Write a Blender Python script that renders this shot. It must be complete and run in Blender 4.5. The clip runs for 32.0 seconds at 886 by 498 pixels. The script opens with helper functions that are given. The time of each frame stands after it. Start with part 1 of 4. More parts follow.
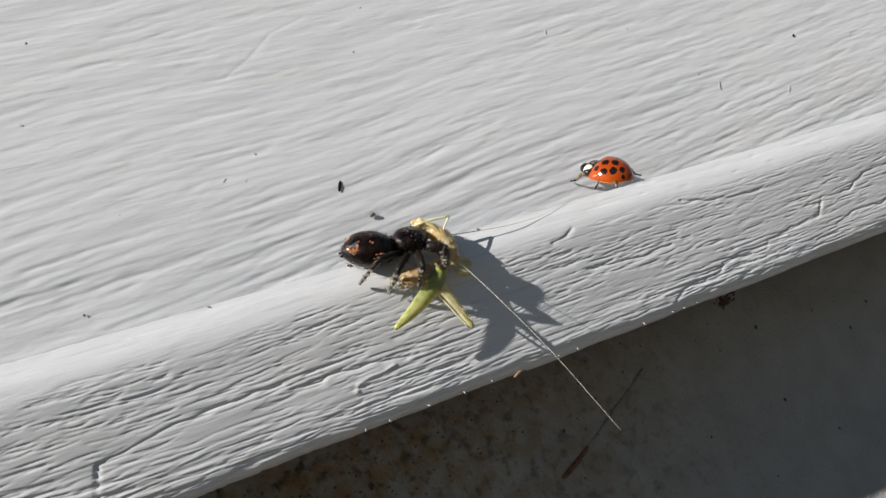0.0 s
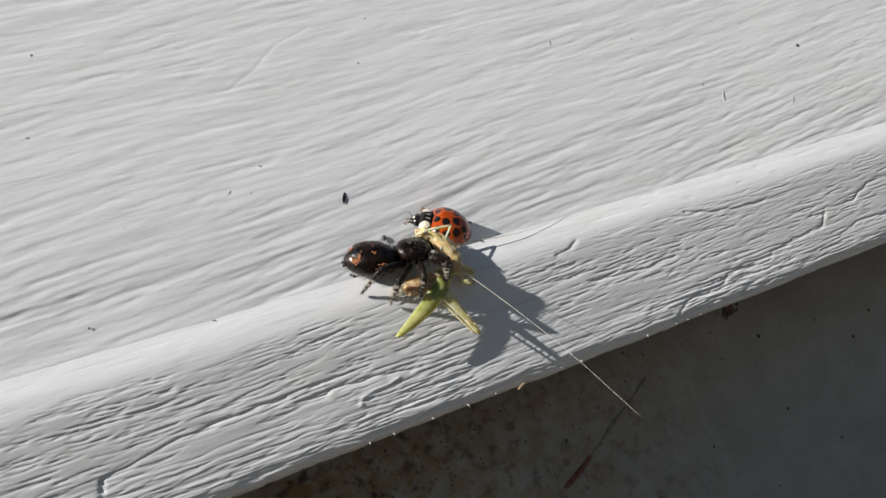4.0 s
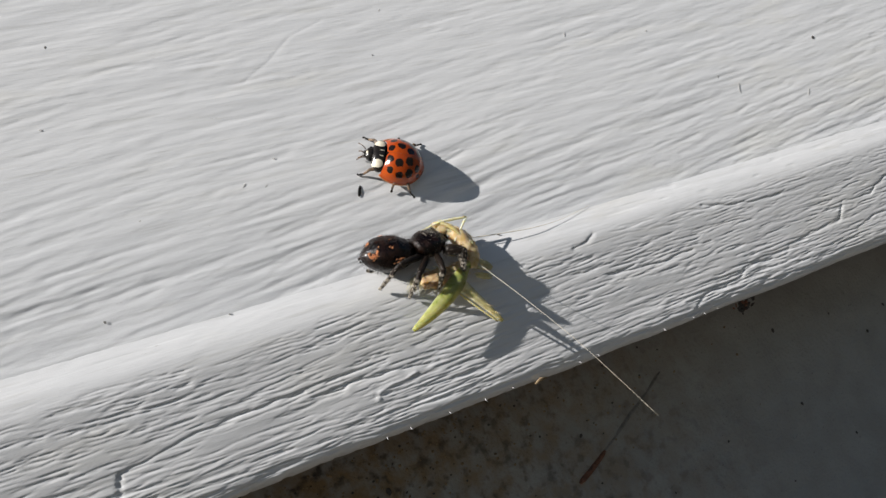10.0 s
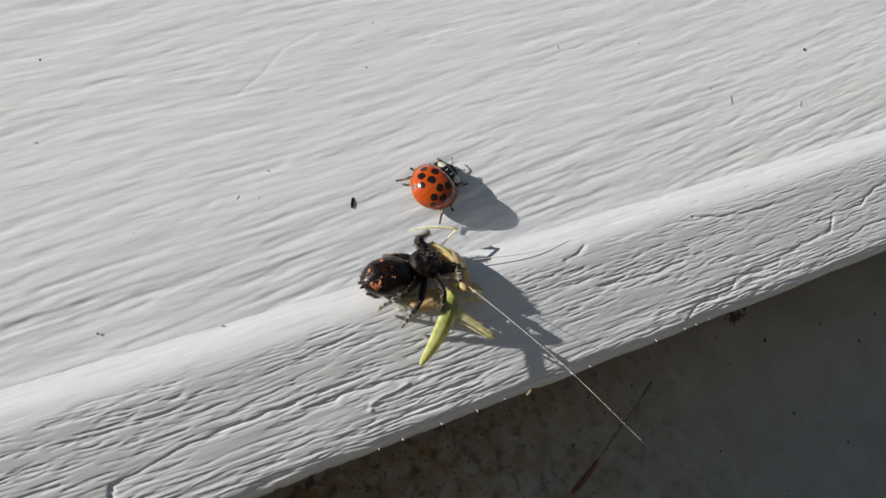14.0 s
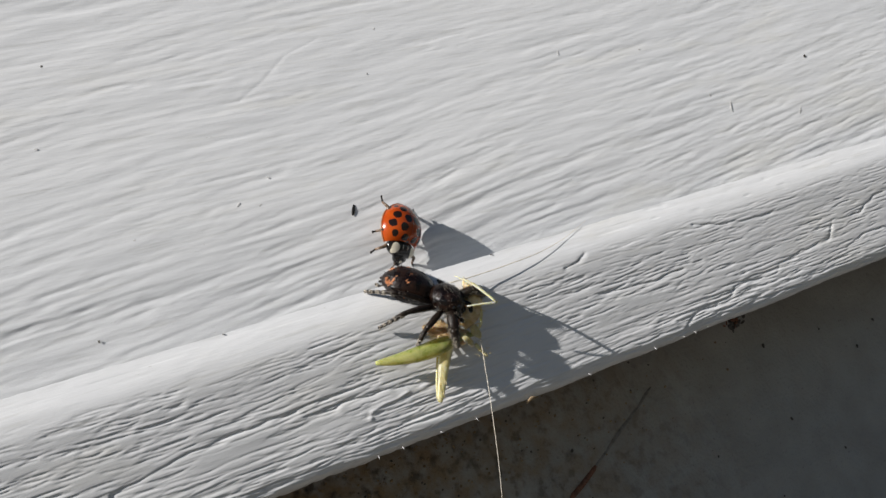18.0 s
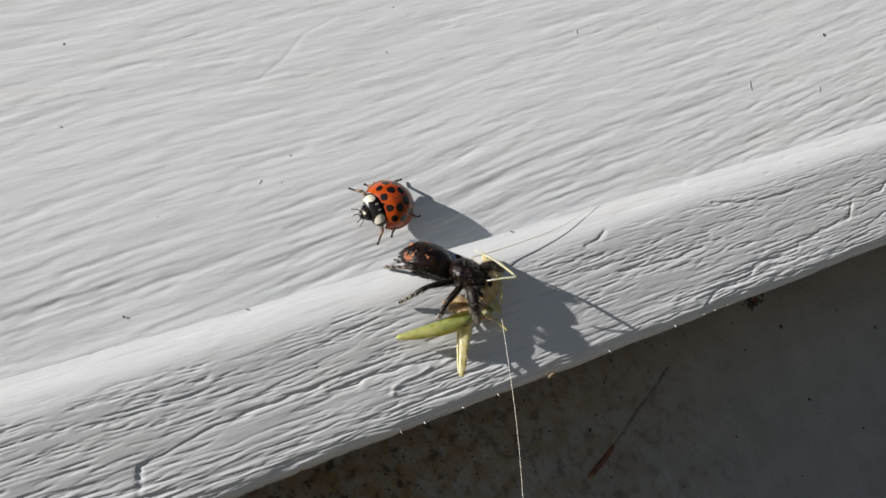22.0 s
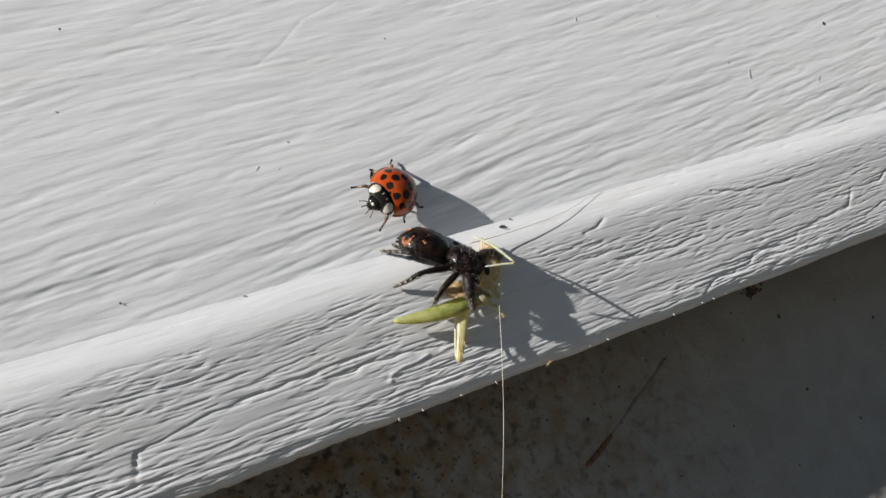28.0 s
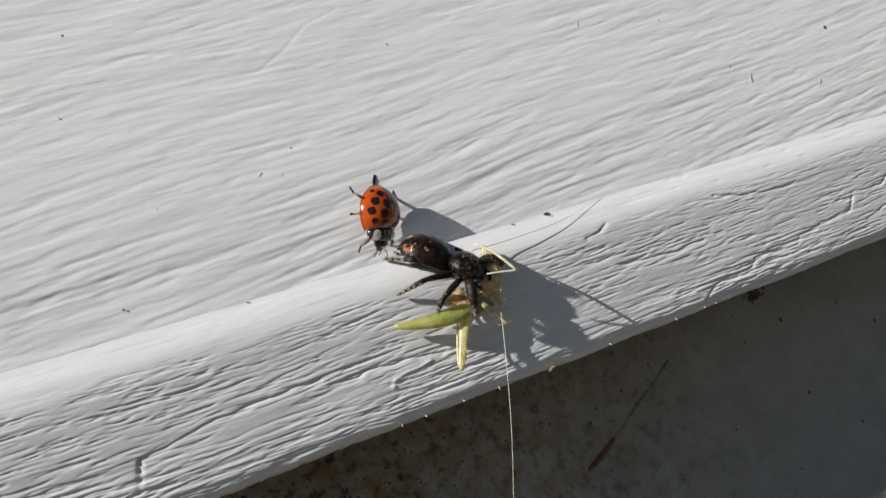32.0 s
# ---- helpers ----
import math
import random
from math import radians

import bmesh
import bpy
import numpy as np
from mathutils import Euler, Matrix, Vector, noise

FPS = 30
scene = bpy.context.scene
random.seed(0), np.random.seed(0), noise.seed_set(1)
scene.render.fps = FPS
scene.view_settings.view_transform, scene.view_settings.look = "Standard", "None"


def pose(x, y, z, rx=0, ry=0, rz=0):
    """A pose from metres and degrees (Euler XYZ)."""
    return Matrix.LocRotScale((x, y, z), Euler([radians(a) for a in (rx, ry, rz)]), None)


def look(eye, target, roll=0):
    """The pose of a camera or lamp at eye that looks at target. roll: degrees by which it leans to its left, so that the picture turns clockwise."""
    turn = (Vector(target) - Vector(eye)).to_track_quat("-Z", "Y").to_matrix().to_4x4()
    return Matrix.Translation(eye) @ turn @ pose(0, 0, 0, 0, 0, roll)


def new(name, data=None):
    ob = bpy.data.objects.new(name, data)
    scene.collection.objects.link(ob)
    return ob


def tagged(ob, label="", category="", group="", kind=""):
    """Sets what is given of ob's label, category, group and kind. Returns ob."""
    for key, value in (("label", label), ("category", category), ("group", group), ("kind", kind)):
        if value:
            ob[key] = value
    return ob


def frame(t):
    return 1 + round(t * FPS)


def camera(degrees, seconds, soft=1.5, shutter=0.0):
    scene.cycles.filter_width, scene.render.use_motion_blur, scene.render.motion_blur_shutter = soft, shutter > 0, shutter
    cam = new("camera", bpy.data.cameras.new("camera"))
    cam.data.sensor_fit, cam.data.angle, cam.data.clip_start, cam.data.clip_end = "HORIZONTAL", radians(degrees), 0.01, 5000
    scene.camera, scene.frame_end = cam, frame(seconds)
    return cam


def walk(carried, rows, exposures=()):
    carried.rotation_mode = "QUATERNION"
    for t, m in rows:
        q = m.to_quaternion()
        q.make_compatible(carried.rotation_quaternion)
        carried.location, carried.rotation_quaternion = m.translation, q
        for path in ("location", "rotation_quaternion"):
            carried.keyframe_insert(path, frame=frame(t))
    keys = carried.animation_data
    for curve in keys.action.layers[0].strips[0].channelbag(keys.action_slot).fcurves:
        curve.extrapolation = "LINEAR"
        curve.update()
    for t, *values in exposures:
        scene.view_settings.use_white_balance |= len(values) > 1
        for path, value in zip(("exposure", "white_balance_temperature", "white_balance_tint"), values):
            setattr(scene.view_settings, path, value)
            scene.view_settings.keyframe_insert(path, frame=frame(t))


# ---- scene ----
MM = 0.001
# ---- camera: a small camera held close below the bottom course of a house wall ----
cam = camera(55.0, 32.0)
# seconds, place in millimetres, turn in degrees
PATH = [
    (0, -33.283, -82.060, -19.694, 102.983, 21.733, -21.305),
    (0.5, -33.311, -82.179, -19.115, 102.946, 21.720, -21.344),
    (1, -33.428, -81.962, -19.088, 102.908, 21.727, -21.404),
    (1.5, -33.244, -82.323, -18.842, 103.006, 21.659, -21.275),
    (2, -33.239, -82.234, -19.152, 102.994, 21.624, -21.231),
    (2.5, -33.255, -82.396, -18.585, 103.020, 21.552, -21.275),
    (3, -33.273, -82.434, -18.807, 103.033, 21.629, -21.210),
    (3.5, -33.292, -82.420, -18.542, 102.900, 21.601, -21.284),
    (5.5, -33.314, -82.753, -17.723, 102.977, 21.486, -21.325),
    (6, -33.592, -82.303, -18.336, 103.016, 21.631, -21.353),
    (6.5, -33.668, -82.239, -17.912, 103.076, 21.630, -21.392),
    (7, -33.596, -82.232, -18.213, 102.939, 21.649, -21.304),
    (7.5, -33.829, -81.993, -17.449, 102.987, 21.646, -21.164),
    (8, -33.901, -82.072, -17.426, 103.105, 21.578, -21.145),
    (8.5, -34.134, -81.598, -18.135, 103.076, 21.627, -21.077),
    (9, -34.261, -81.407, -17.949, 102.953, 21.598, -21.089),
    (9.5, -34.302, -81.357, -17.661, 102.824, 21.575, -21.116),
    (10, -34.359, -81.174, -17.762, 102.730, 21.574, -21.103),
    (10.5, -34.306, -81.314, -18.084, 102.743, 21.567, -21.126),
    (11, -34.291, -81.346, -17.465, 102.846, 21.632, -21.061),
    (11.5, -34.444, -81.228, -17.237, 103.019, 21.596, -21.062),
    (12, -34.324, -81.618, -16.902, 102.926, 21.503, -21.080),
    (12.5, -34.319, -81.628, -16.877, 102.830, 21.511, -21.175),
    (13, -34.289, -81.788, -15.978, 103.007, 21.494, -21.176),
    (13.5, -34.115, -81.686, -16.762, 102.955, 21.481, -21.197),
    (14, -33.909, -82.110, -17.445, 102.998, 21.478, -21.316),
    (14.5, -33.816, -82.735, -15.982, 103.128, 21.426, -21.323),
    (16.5, -33.728, -82.816, -15.500, 103.070, 21.325, -21.439),
    (17, -33.854, -82.314, -15.593, 103.035, 21.355, -21.379),
    (17.5, -33.999, -82.233, -16.532, 102.882, 21.354, -21.531),
    (18, -33.943, -82.581, -16.116, 102.628, 21.254, -21.557),
    (18.5, -33.988, -82.659, -15.778, 102.634, 21.283, -21.390),
    (19, -33.937, -82.832, -15.629, 102.616, 21.175, -21.322),
    (19.5, -34.024, -82.721, -15.982, 102.438, 21.288, -21.334),
    (20, -34.056, -82.843, -15.162, 102.289, 21.221, -21.218),
    (20.5, -34.417, -82.312, -15.783, 102.236, 21.304, -21.179),
    (21, -34.755, -82.309, -17.171, 102.144, 21.274, -21.138),
    (21.5, -34.905, -82.513, -16.958, 102.109, 21.180, -20.985),
    (22, -35.486, -81.832, -17.045, 102.215, 21.216, -20.881),
    (22.5, -35.487, -81.918, -16.925, 102.095, 21.163, -20.809),
    (23, -35.568, -81.841, -17.184, 102.038, 21.142, -20.872),
    (23.5, -35.554, -81.709, -17.363, 102.033, 21.147, -20.967),
    (24, -35.414, -81.786, -17.089, 101.934, 21.069, -20.900),
    (24.5, -35.518, -81.791, -16.411, 102.116, 21.040, -20.789),
    (25, -35.610, -81.611, -17.150, 102.025, 21.081, -20.894),
    (25.5, -35.584, -81.560, -17.044, 101.801, 20.971, -20.950),
    (27.5, -35.444, -81.410, -16.912, 101.604, 21.081, -21.040),
    (28, -35.564, -81.249, -17.506, 101.670, 21.168, -21.089),
    (28.5, -35.384, -81.728, -17.342, 101.620, 21.172, -21.035),
    (29, -35.498, -81.564, -17.244, 101.685, 21.211, -20.957),
    (29.5, -35.668, -81.377, -16.935, 101.642, 21.145, -21.027),
    (30, -35.513, -81.702, -17.259, 101.681, 21.171, -20.973),
    (30.5, -35.353, -81.810, -17.094, 101.710, 21.153, -20.924),
    (31, -35.542, -81.665, -16.473, 101.711, 21.189, -21.073),
    (31.5, -35.465, -81.803, -16.570, 101.712, 21.181, -21.072),
    (32, -35.736, -81.373, -16.959, 101.746, 21.284, -21.072)]
walk(cam, [(t, pose(x * MM, y * MM, z * MM, rx, ry, rz)) for t, x, y, z, rx, ry, rz in PATH], [(0, 0.35, 6340, 10), (32, 0.35, 6340, 10)])

# ---- light: low sun that grazes the wall, clear sky ----
SUN_WAY = Vector((0.85, 0.345, -0.515)).normalized()      # the way the light travels
world = bpy.data.worlds.new("sky")
scene.world = world
world.use_nodes = True
wn = world.node_tree.nodes
sky = wn.new("ShaderNodeTexSky")
sky.sky_type, sky.sun_disc = "NISHITA", False
sky.air_density, sky.ozone_density, sky.dust_density = 1.2, 5.0, 0.1
sky.sun_elevation = math.asin(-SUN_WAY.z)
sky.sun_rotation = math.atan2(-SUN_WAY.x, -SUN_WAY.y)
world.node_tree.links.new(sky.outputs[0], wn["Background"].inputs[0])
wn["Background"].inputs[1].default_value = 0.027
sun_lamp = bpy.data.lights.new("sun", "SUN")
sun_lamp.energy, sun_lamp.angle, sun_lamp.color = 5.2, radians(0.55), (1.0, 0.945, 0.875)
sun = new("sun", sun_lamp)
sun.matrix_world = look((0, 0, 0), SUN_WAY)


# ---- materials ----
class Mat:
    """A node material with a few short cuts."""

    def __init__(self, name, rough=0.5, metal=0.0, colour=(0.5, 0.5, 0.5), **more):
        self.m = bpy.data.materials.new(name)
        self.m.use_nodes = True
        self.t = self.m.node_tree
        self.b = self.t.nodes["Principled BSDF"]
        self.b.inputs["Roughness"].default_value = rough
        self.b.inputs["Metallic"].default_value = metal
        self.b.inputs["Base Color"].default_value = (*colour, 1)
        for k, v in more.items():
            self.b.inputs[k.replace("_", " ")].default_value = v
        self.space = self.t.nodes.new("ShaderNodeTexCoord").outputs["Object"]

    def node(self, kind, **ins):
        n = self.t.nodes.new(kind)
        for k, v in ins.items():
            self.put(n.inputs[k.replace("_", " ")], v)
        return n

    def put(self, socket, v):
        if isinstance(v, bpy.types.NodeSocket):
            self.t.links.new(v, socket)
        else:
            socket.default_value = v

    def noise(self, size, detail=3.0, stretch=(1, 1, 1), rough=0.55):
        """Noise whose grains are about size millimetres across."""
        mp = self.node("ShaderNodeMapping", Vector=self.space)
        mp.inputs["Scale"].default_value = [1 / (size * MM * s) for s in stretch]
        return self.node("ShaderNodeTexNoise", Vector=mp.outputs[0], Scale=1.0, Detail=detail, Roughness=rough).outputs["Fac"]

    def ramp(self, fac, *stops):
        n = self.node("ShaderNodeValToRGB", Fac=fac)
        el = n.color_ramp.elements
        while len(el) < len(stops):
            el.new(0.5)
        for e, (at, col) in zip(el, stops):
            e.position = at
            e.color = (*col, 1) if len(col) == 3 else col
        return n.outputs[0]

    def mix(self, fac, a, b, how="MIX"):
        n = self.t.nodes.new("ShaderNodeMix")
        n.data_type, n.blend_type = "RGBA", how
        self.put(n.inputs[0], fac)
        self.put(n.inputs[6], a if not isinstance(a, tuple) else (*a, 1)[:4])
        self.put(n.inputs[7], b if not isinstance(b, tuple) else (*b, 1)[:4])
        return n.outputs[2]

    def math(self, how, a, b=0.0, c=None):
        n = self.t.nodes.new("ShaderNodeMath")
        n.operation = how
        self.put(n.inputs[0], a)
        self.put(n.inputs[1], b)
        if c is not None:
            self.put(n.inputs[2], c)
        return n.outputs[0]

    def colour(self, c):
        self.put(self.b.inputs["Base Color"], c)
        return self

    def rough(self, r):
        self.put(self.b.inputs["Roughness"], r)
        return self

    def bump(self, height, depth, strength=1.0):
        n = self.node("ShaderNodeBump", Height=height, Strength=strength, Distance=depth * MM)
        self.t.links.new(n.outputs[0], self.b.inputs["Normal"])
        return self


def siding_material():
    m = Mat("white_siding", 0.42)
    grain = m.noise(1.0, 4, (9, 1, 0.55))
    cloud = m.noise(16, 3, (2.5, 1, 1))
    dirt = m.noise(0.5, 3, (3, 1, 0.7))
    c = m.ramp(cloud, (0.25, (0.70, 0.708, 0.72)), (0.75, (0.755, 0.758, 0.762)))
    c = m.mix(m.ramp(grain, (0.30, (0.7,) * 3), (0.44, (0.0,) * 3)), c, (0.60, 0.60, 0.59))
    c = m.mix(m.ramp(m.noise(9, 4, (2, 1, 0.5)), (0.55, (0.0,) * 3), (0.72, (0.5,) * 3)), c, (0.71, 0.70, 0.655))
    c = m.mix(m.ramp(dirt, (0.735, (0.0,) * 3), (0.78, (0.5,) * 3)), c, (0.42, 0.40, 0.37))
    m.colour(c)
    m.rough(m.ramp(grain, (0.2, (0.52,) * 3), (0.8, (0.36,) * 3)))
    fine = m.math("ADD", m.noise(0.45, 4, (7, 1, 0.6)), m.math("MULTIPLY", m.noise(0.16, 2), 0.35))
    m.bump(fine, 0.05, 0.5)
    return m.m


def concrete_material():
    m = Mat("foundation_concrete", 0.85)
    big, mid, grit = m.noise(24, 4), m.noise(5, 5), m.noise(0.55, 4)
    c = m.ramp(big, (0.3, (0.35, 0.338, 0.315)), (0.7, (0.40, 0.39, 0.365)))
    c = m.mix(m.ramp(mid, (0.35, (0.35,) * 3), (0.6, (0.0,) * 3)), c, (0.27, 0.25, 0.22))
    # ochre staining where sand sticks under the board
    at = m.node("ShaderNodeSeparateXYZ", Vector=m.space)
    left = m.node("ShaderNodeMapRange", Value=at.outputs[0], From_Min=0.062, From_Max=-0.005).outputs[0]
    stain = m.math("MULTIPLY", left, m.ramp(m.noise(3.2, 5), (0.36, (0.0,) * 3), (0.62, (1.0,) * 3)))
    c = m.mix(stain, c, (0.26, 0.18, 0.095))
    crust = m.math("MULTIPLY", left, m.ramp(m.noise(1.7, 5), (0.52, (0.0,) * 3), (0.66, (0.85,) * 3)))
    c = m.mix(crust, c, (0.055, 0.04, 0.028))
    c = m.mix(m.ramp(grit, (0.64, (0.0,) * 3), (0.78, (0.6,) * 3)), c, (0.09, 0.08, 0.068))
    m.colour(c)
    m.bump(m.math("ADD", m.noise(1.1, 5), grit), 0.22, 0.7)
    return m.m


def elytron_material():
    """Orange-red lacquer with black spots; spots in millimetres on the shell."""
    m = Mat("elytron_orange", 0.16, Coat_Weight=0.35, Coat_Roughness=0.05, Specular_IOR_Level=0.35)
    at = m.node("ShaderNodeSeparateXYZ", Vector=m.space)
    flip = m.node("ShaderNodeCombineXYZ", X=at.outputs[0], Y=m.math("ABSOLUTE", at.outputs[1]), Z=at.outputs[2]).outputs[0]
    near = None
    for x, y, r in ((1.22, 0.66, 0.42), (1.0, 1.80, 0.40), (0.20, 1.02, 0.48), (-0.10, 2.15, 0.46),
                    (-0.85, 0.62, 0.50), (-1.12, 1.72, 0.48), (-1.95, 0.92, 0.42), (-2.3, 1.40, 0.3), (1.60, 0.0, 0.22)):
        z = 0.45 + 2.4 * math.sqrt(max(0.0, 1 - (x / 3.0) ** 2 - (y / 2.74) ** 2))
        if x > 0.5:
            z = 0.45 + (z - 0.45) * (1 - 0.17 * (x - 0.5) ** 2)
        d = m.node("ShaderNodeVectorMath", Vector=flip)
        d.operation = "DISTANCE"
        d.inputs[1].default_value = (x * MM, y * MM, z * MM)
        f = m.math("DIVIDE", d.outputs["Value"], r * MM)
        near = f if near is None else m.math("MINIMUM", near, f)
    near = m.math("ADD", near, m.math("MULTIPLY", m.math("SUBTRACT", m.noise(0.5, 4), 0.5), 1.1))
    tone = m.ramp(m.noise(1.6, 3), (0.3, (0.29, 0.035, 0.003)), (0.7, (0.42, 0.068, 0.004)))
    m.colour(m.mix(m.ramp(near, (0.90, (1.0,) * 3), (1.08, (0.0,) * 3)), tone, (0.012, 0.007, 0.005)))
    m.bump(m.noise(0.12, 2), 0.012, 0.5)
    return m.m


def mottled(name, a, b, size, rough=0.5, depth=0.03, **more):
    m = Mat(name, rough, **more)
    m.colour(m.ramp(m.noise(size, 4), (0.32, a), (0.68, b)))
    m.bump(m.noise(size * 0.3, 3), depth, 0.6)
    return m.m


def spider_material():
    """Black scaly cuticle: rough hairy fields between wet-looking spots."""
    m = Mat("spider_black", 0.4, Coat_Weight=0.35, Coat_Roughness=0.06, Specular_IOR_Level=0.18)
    field, scale = m.noise(0.8, 3), m.noise(0.16, 3, (1.8, 0.7, 1))
    c = m.ramp(field, (0.38, (0.0022, 0.0016, 0.0014)), (0.70, (0.016, 0.006, 0.003)))
    c = m.mix(m.ramp(scale, (0.64, (0.0,) * 3), (0.76, (0.5,) * 3)), c, (0.022, 0.014, 0.009))
    m.colour(c)
    m.rough(m.ramp(field, (0.42, (0.12,) * 3), (0.60, (0.42,) * 3)))
    m.bump(m.math("ADD", m.math("MULTIPLY", m.noise(0.6, 2), 1.4), m.math("MULTIPLY", scale, 0.7)), 0.09, 0.9)
    return m.m


def skin_material(name, dark, pale, spot, size):
    """Soft thin insect skin that lets light through, streaked and blotched."""
    m = Mat(name, 0.38, Subsurface_Weight=0.7, Subsurface_Scale=0.0010)
    m.b.inputs["Subsurface Radius"].default_value = (1.0, 0.8, 0.35)
    c = m.ramp(m.noise(size, 4), (0.34, dark), (0.66, pale))
    c = m.mix(m.ramp(m.noise(size * 0.35, 4, (2.5, 0.8, 1)), (0.58, (0.0,) * 3), (0.74, (0.55,) * 3)), c, spot)
    m.colour(c)
    m.rough(m.ramp(m.noise(size * 0.5, 2), (0.35, (0.25,) * 3), (0.65, (0.55,) * 3)))
    m.bump(m.math("ADD", m.noise(size * 0.25, 3), m.noise(size * 0.7, 3)), 0.05, 0.6)
    return m.m


SIDING = siding_material()
CONCRETE = concrete_material()
ELYTRON = elytron_material()
SHEATHING = mottled("sheathing", (0.20, 0.16, 0.11), (0.28, 0.23, 0.16), 20, 0.85)
GROUND_GREY = mottled("unseen_ground_grey", (0.035, 0.034, 0.03), (0.08, 0.077, 0.07), 60, 0.9, 3)
BLACK_GLOSS = mottled("black_gloss", (0.008, 0.007, 0.006), (0.02, 0.016, 0.013), 0.4, 0.22)
CREAM = mottled("cream_patch", (0.62, 0.56, 0.43), (0.75, 0.70, 0.58), 0.5, 0.35)
RIM = mottled("shell_rim", (0.34, 0.12, 0.04), (0.50, 0.24, 0.10), 0.5, 0.3)
LEG_BROWN = mottled("leg_brown", (0.05, 0.035, 0.025), (0.24, 0.16, 0.10), 0.35, 0.35)
SPIDER_BLACK = spider_material()
SPIDER_LEG = mottled("spider_leg", (0.003, 0.002, 0.002), (0.022, 0.014, 0.009), 0.22, 0.35, 0.06, Specular_IOR_Level=0.25)
SPIDER_HAIR = mottled("spider_hair", (0.003, 0.002, 0.002), (0.012, 0.008, 0.006), 0.4, 0.6, Specular_IOR_Level=0.12)
PALE_HAIR = mottled("pale_hair", (0.28, 0.24, 0.19), (0.55, 0.50, 0.42), 0.3, 0.5)
ORANGE_SCALE = mottled("orange_scale", (0.40, 0.13, 0.045), (0.64, 0.28, 0.12), 0.15, 0.45)
EYE = mottled("eye_black", (0.004, 0.004, 0.004), (0.01, 0.01, 0.01), 0.4, 0.05)
STRAW = skin_material("straw_cuticle", (0.50, 0.40, 0.17), (0.68, 0.60, 0.34), (0.40, 0.24, 0.08), 1.0)
CREAM_CUTICLE = skin_material("cream_cuticle", (0.52, 0.36, 0.15), (0.76, 0.62, 0.38), (0.40, 0.19, 0.07), 0.8)
TAN = skin_material("tan_flesh", (0.42, 0.24, 0.11), (0.70, 0.54, 0.32), (0.28, 0.12, 0.05), 0.7)
GREEN = skin_material("green_wing", (0.20, 0.25, 0.05), (0.42, 0.42, 0.17), (0.30, 0.29, 0.09), 1.4)
PALE_STRAW = skin_material("pale_straw", (0.70, 0.62, 0.34), (0.82, 0.77, 0.54), (0.62, 0.50, 0.22), 1.0)
FILAMENT = mottled("pale_filament", (0.62, 0.56, 0.45), (0.78, 0.73, 0.62), 0.8, 0.35)
SILK = mottled("silk", (0.66, 0.66, 0.67), (0.74, 0.74, 0.75), 0.5, 0.3)
SPECK = mottled("dark_speck", (0.03, 0.027, 0.023), (0.09, 0.08, 0.07), 0.2, 0.6)
GREY_SPECK = mottled("grey_speck", (0.50, 0.495, 0.48), (0.64, 0.63, 0.61), 0.2, 0.7)
AMBER_FUZZ = mottled("amber_fuzz", (0.55, 0.40, 0.16), (0.78, 0.64, 0.36), 0.3, 0.5)
SOFT_SPECK = mottled("soft_speck", (0.12, 0.115, 0.10), (0.22, 0.21, 0.19), 0.2, 0.7)
WEATHERED = mottled("weathered_bark", (0.18, 0.17, 0.155), (0.30, 0.285, 0.26), 0.8, 0.85)
RUST = mottled("rust_bark", (0.12, 0.055, 0.035), (0.26, 0.12, 0.07), 0.5, 0.8)
SAND = mottled("sand_grain", (0.16, 0.11, 0.06), (0.36, 0.27, 0.16), 0.8, 0.8)


# ---- mesh helpers: all shapes are written in millimetres ----
def part(name, bm, material, parent=None, label="", smooth=True):
    """Links a bmesh in millimetres as one mesh object, under parent if given."""
    bm.transform(Matrix.Diagonal((MM, MM, MM, 1)))
    me = bpy.data.meshes.new(name)
    bmesh.ops.recalc_face_normals(bm, faces=bm.faces)
    bm.to_mesh(me)
    bm.free()
    me.materials.append(material)
    if smooth:
        me.polygons.foreach_set("use_smooth", [True] * len(me.polygons))
    ob = new(name, me)
    ob.parent = parent
    if label:
        tagged(ob, label)
    return ob


def holder(name, label, category, group=""):
    ob = new(name)
    ob.empty_display_size = 0.002
    return tagged(ob, label, category, group)


def blob(bm, at, half, turn=(0, 0, 0), seg=24, rings=16, lumps=0.0, grain=1.0):
    """An ellipsoid, with an uneven skin if lumps is given."""
    r = bmesh.ops.create_uvsphere(bm, u_segments=seg, v_segments=rings, radius=1)
    for v in r["verts"]:
        if lumps:
            v.co *= 1 + lumps * (noise.noise(v.co * 2.2 / grain + Vector(at)) + 0.15 * noise.noise(v.co * 6.5 / grain + Vector(at)))
    bmesh.ops.transform(bm, matrix=Matrix.LocRotScale(at, Euler([radians(a) for a in turn]), half), verts=r["verts"])
    return r["verts"]


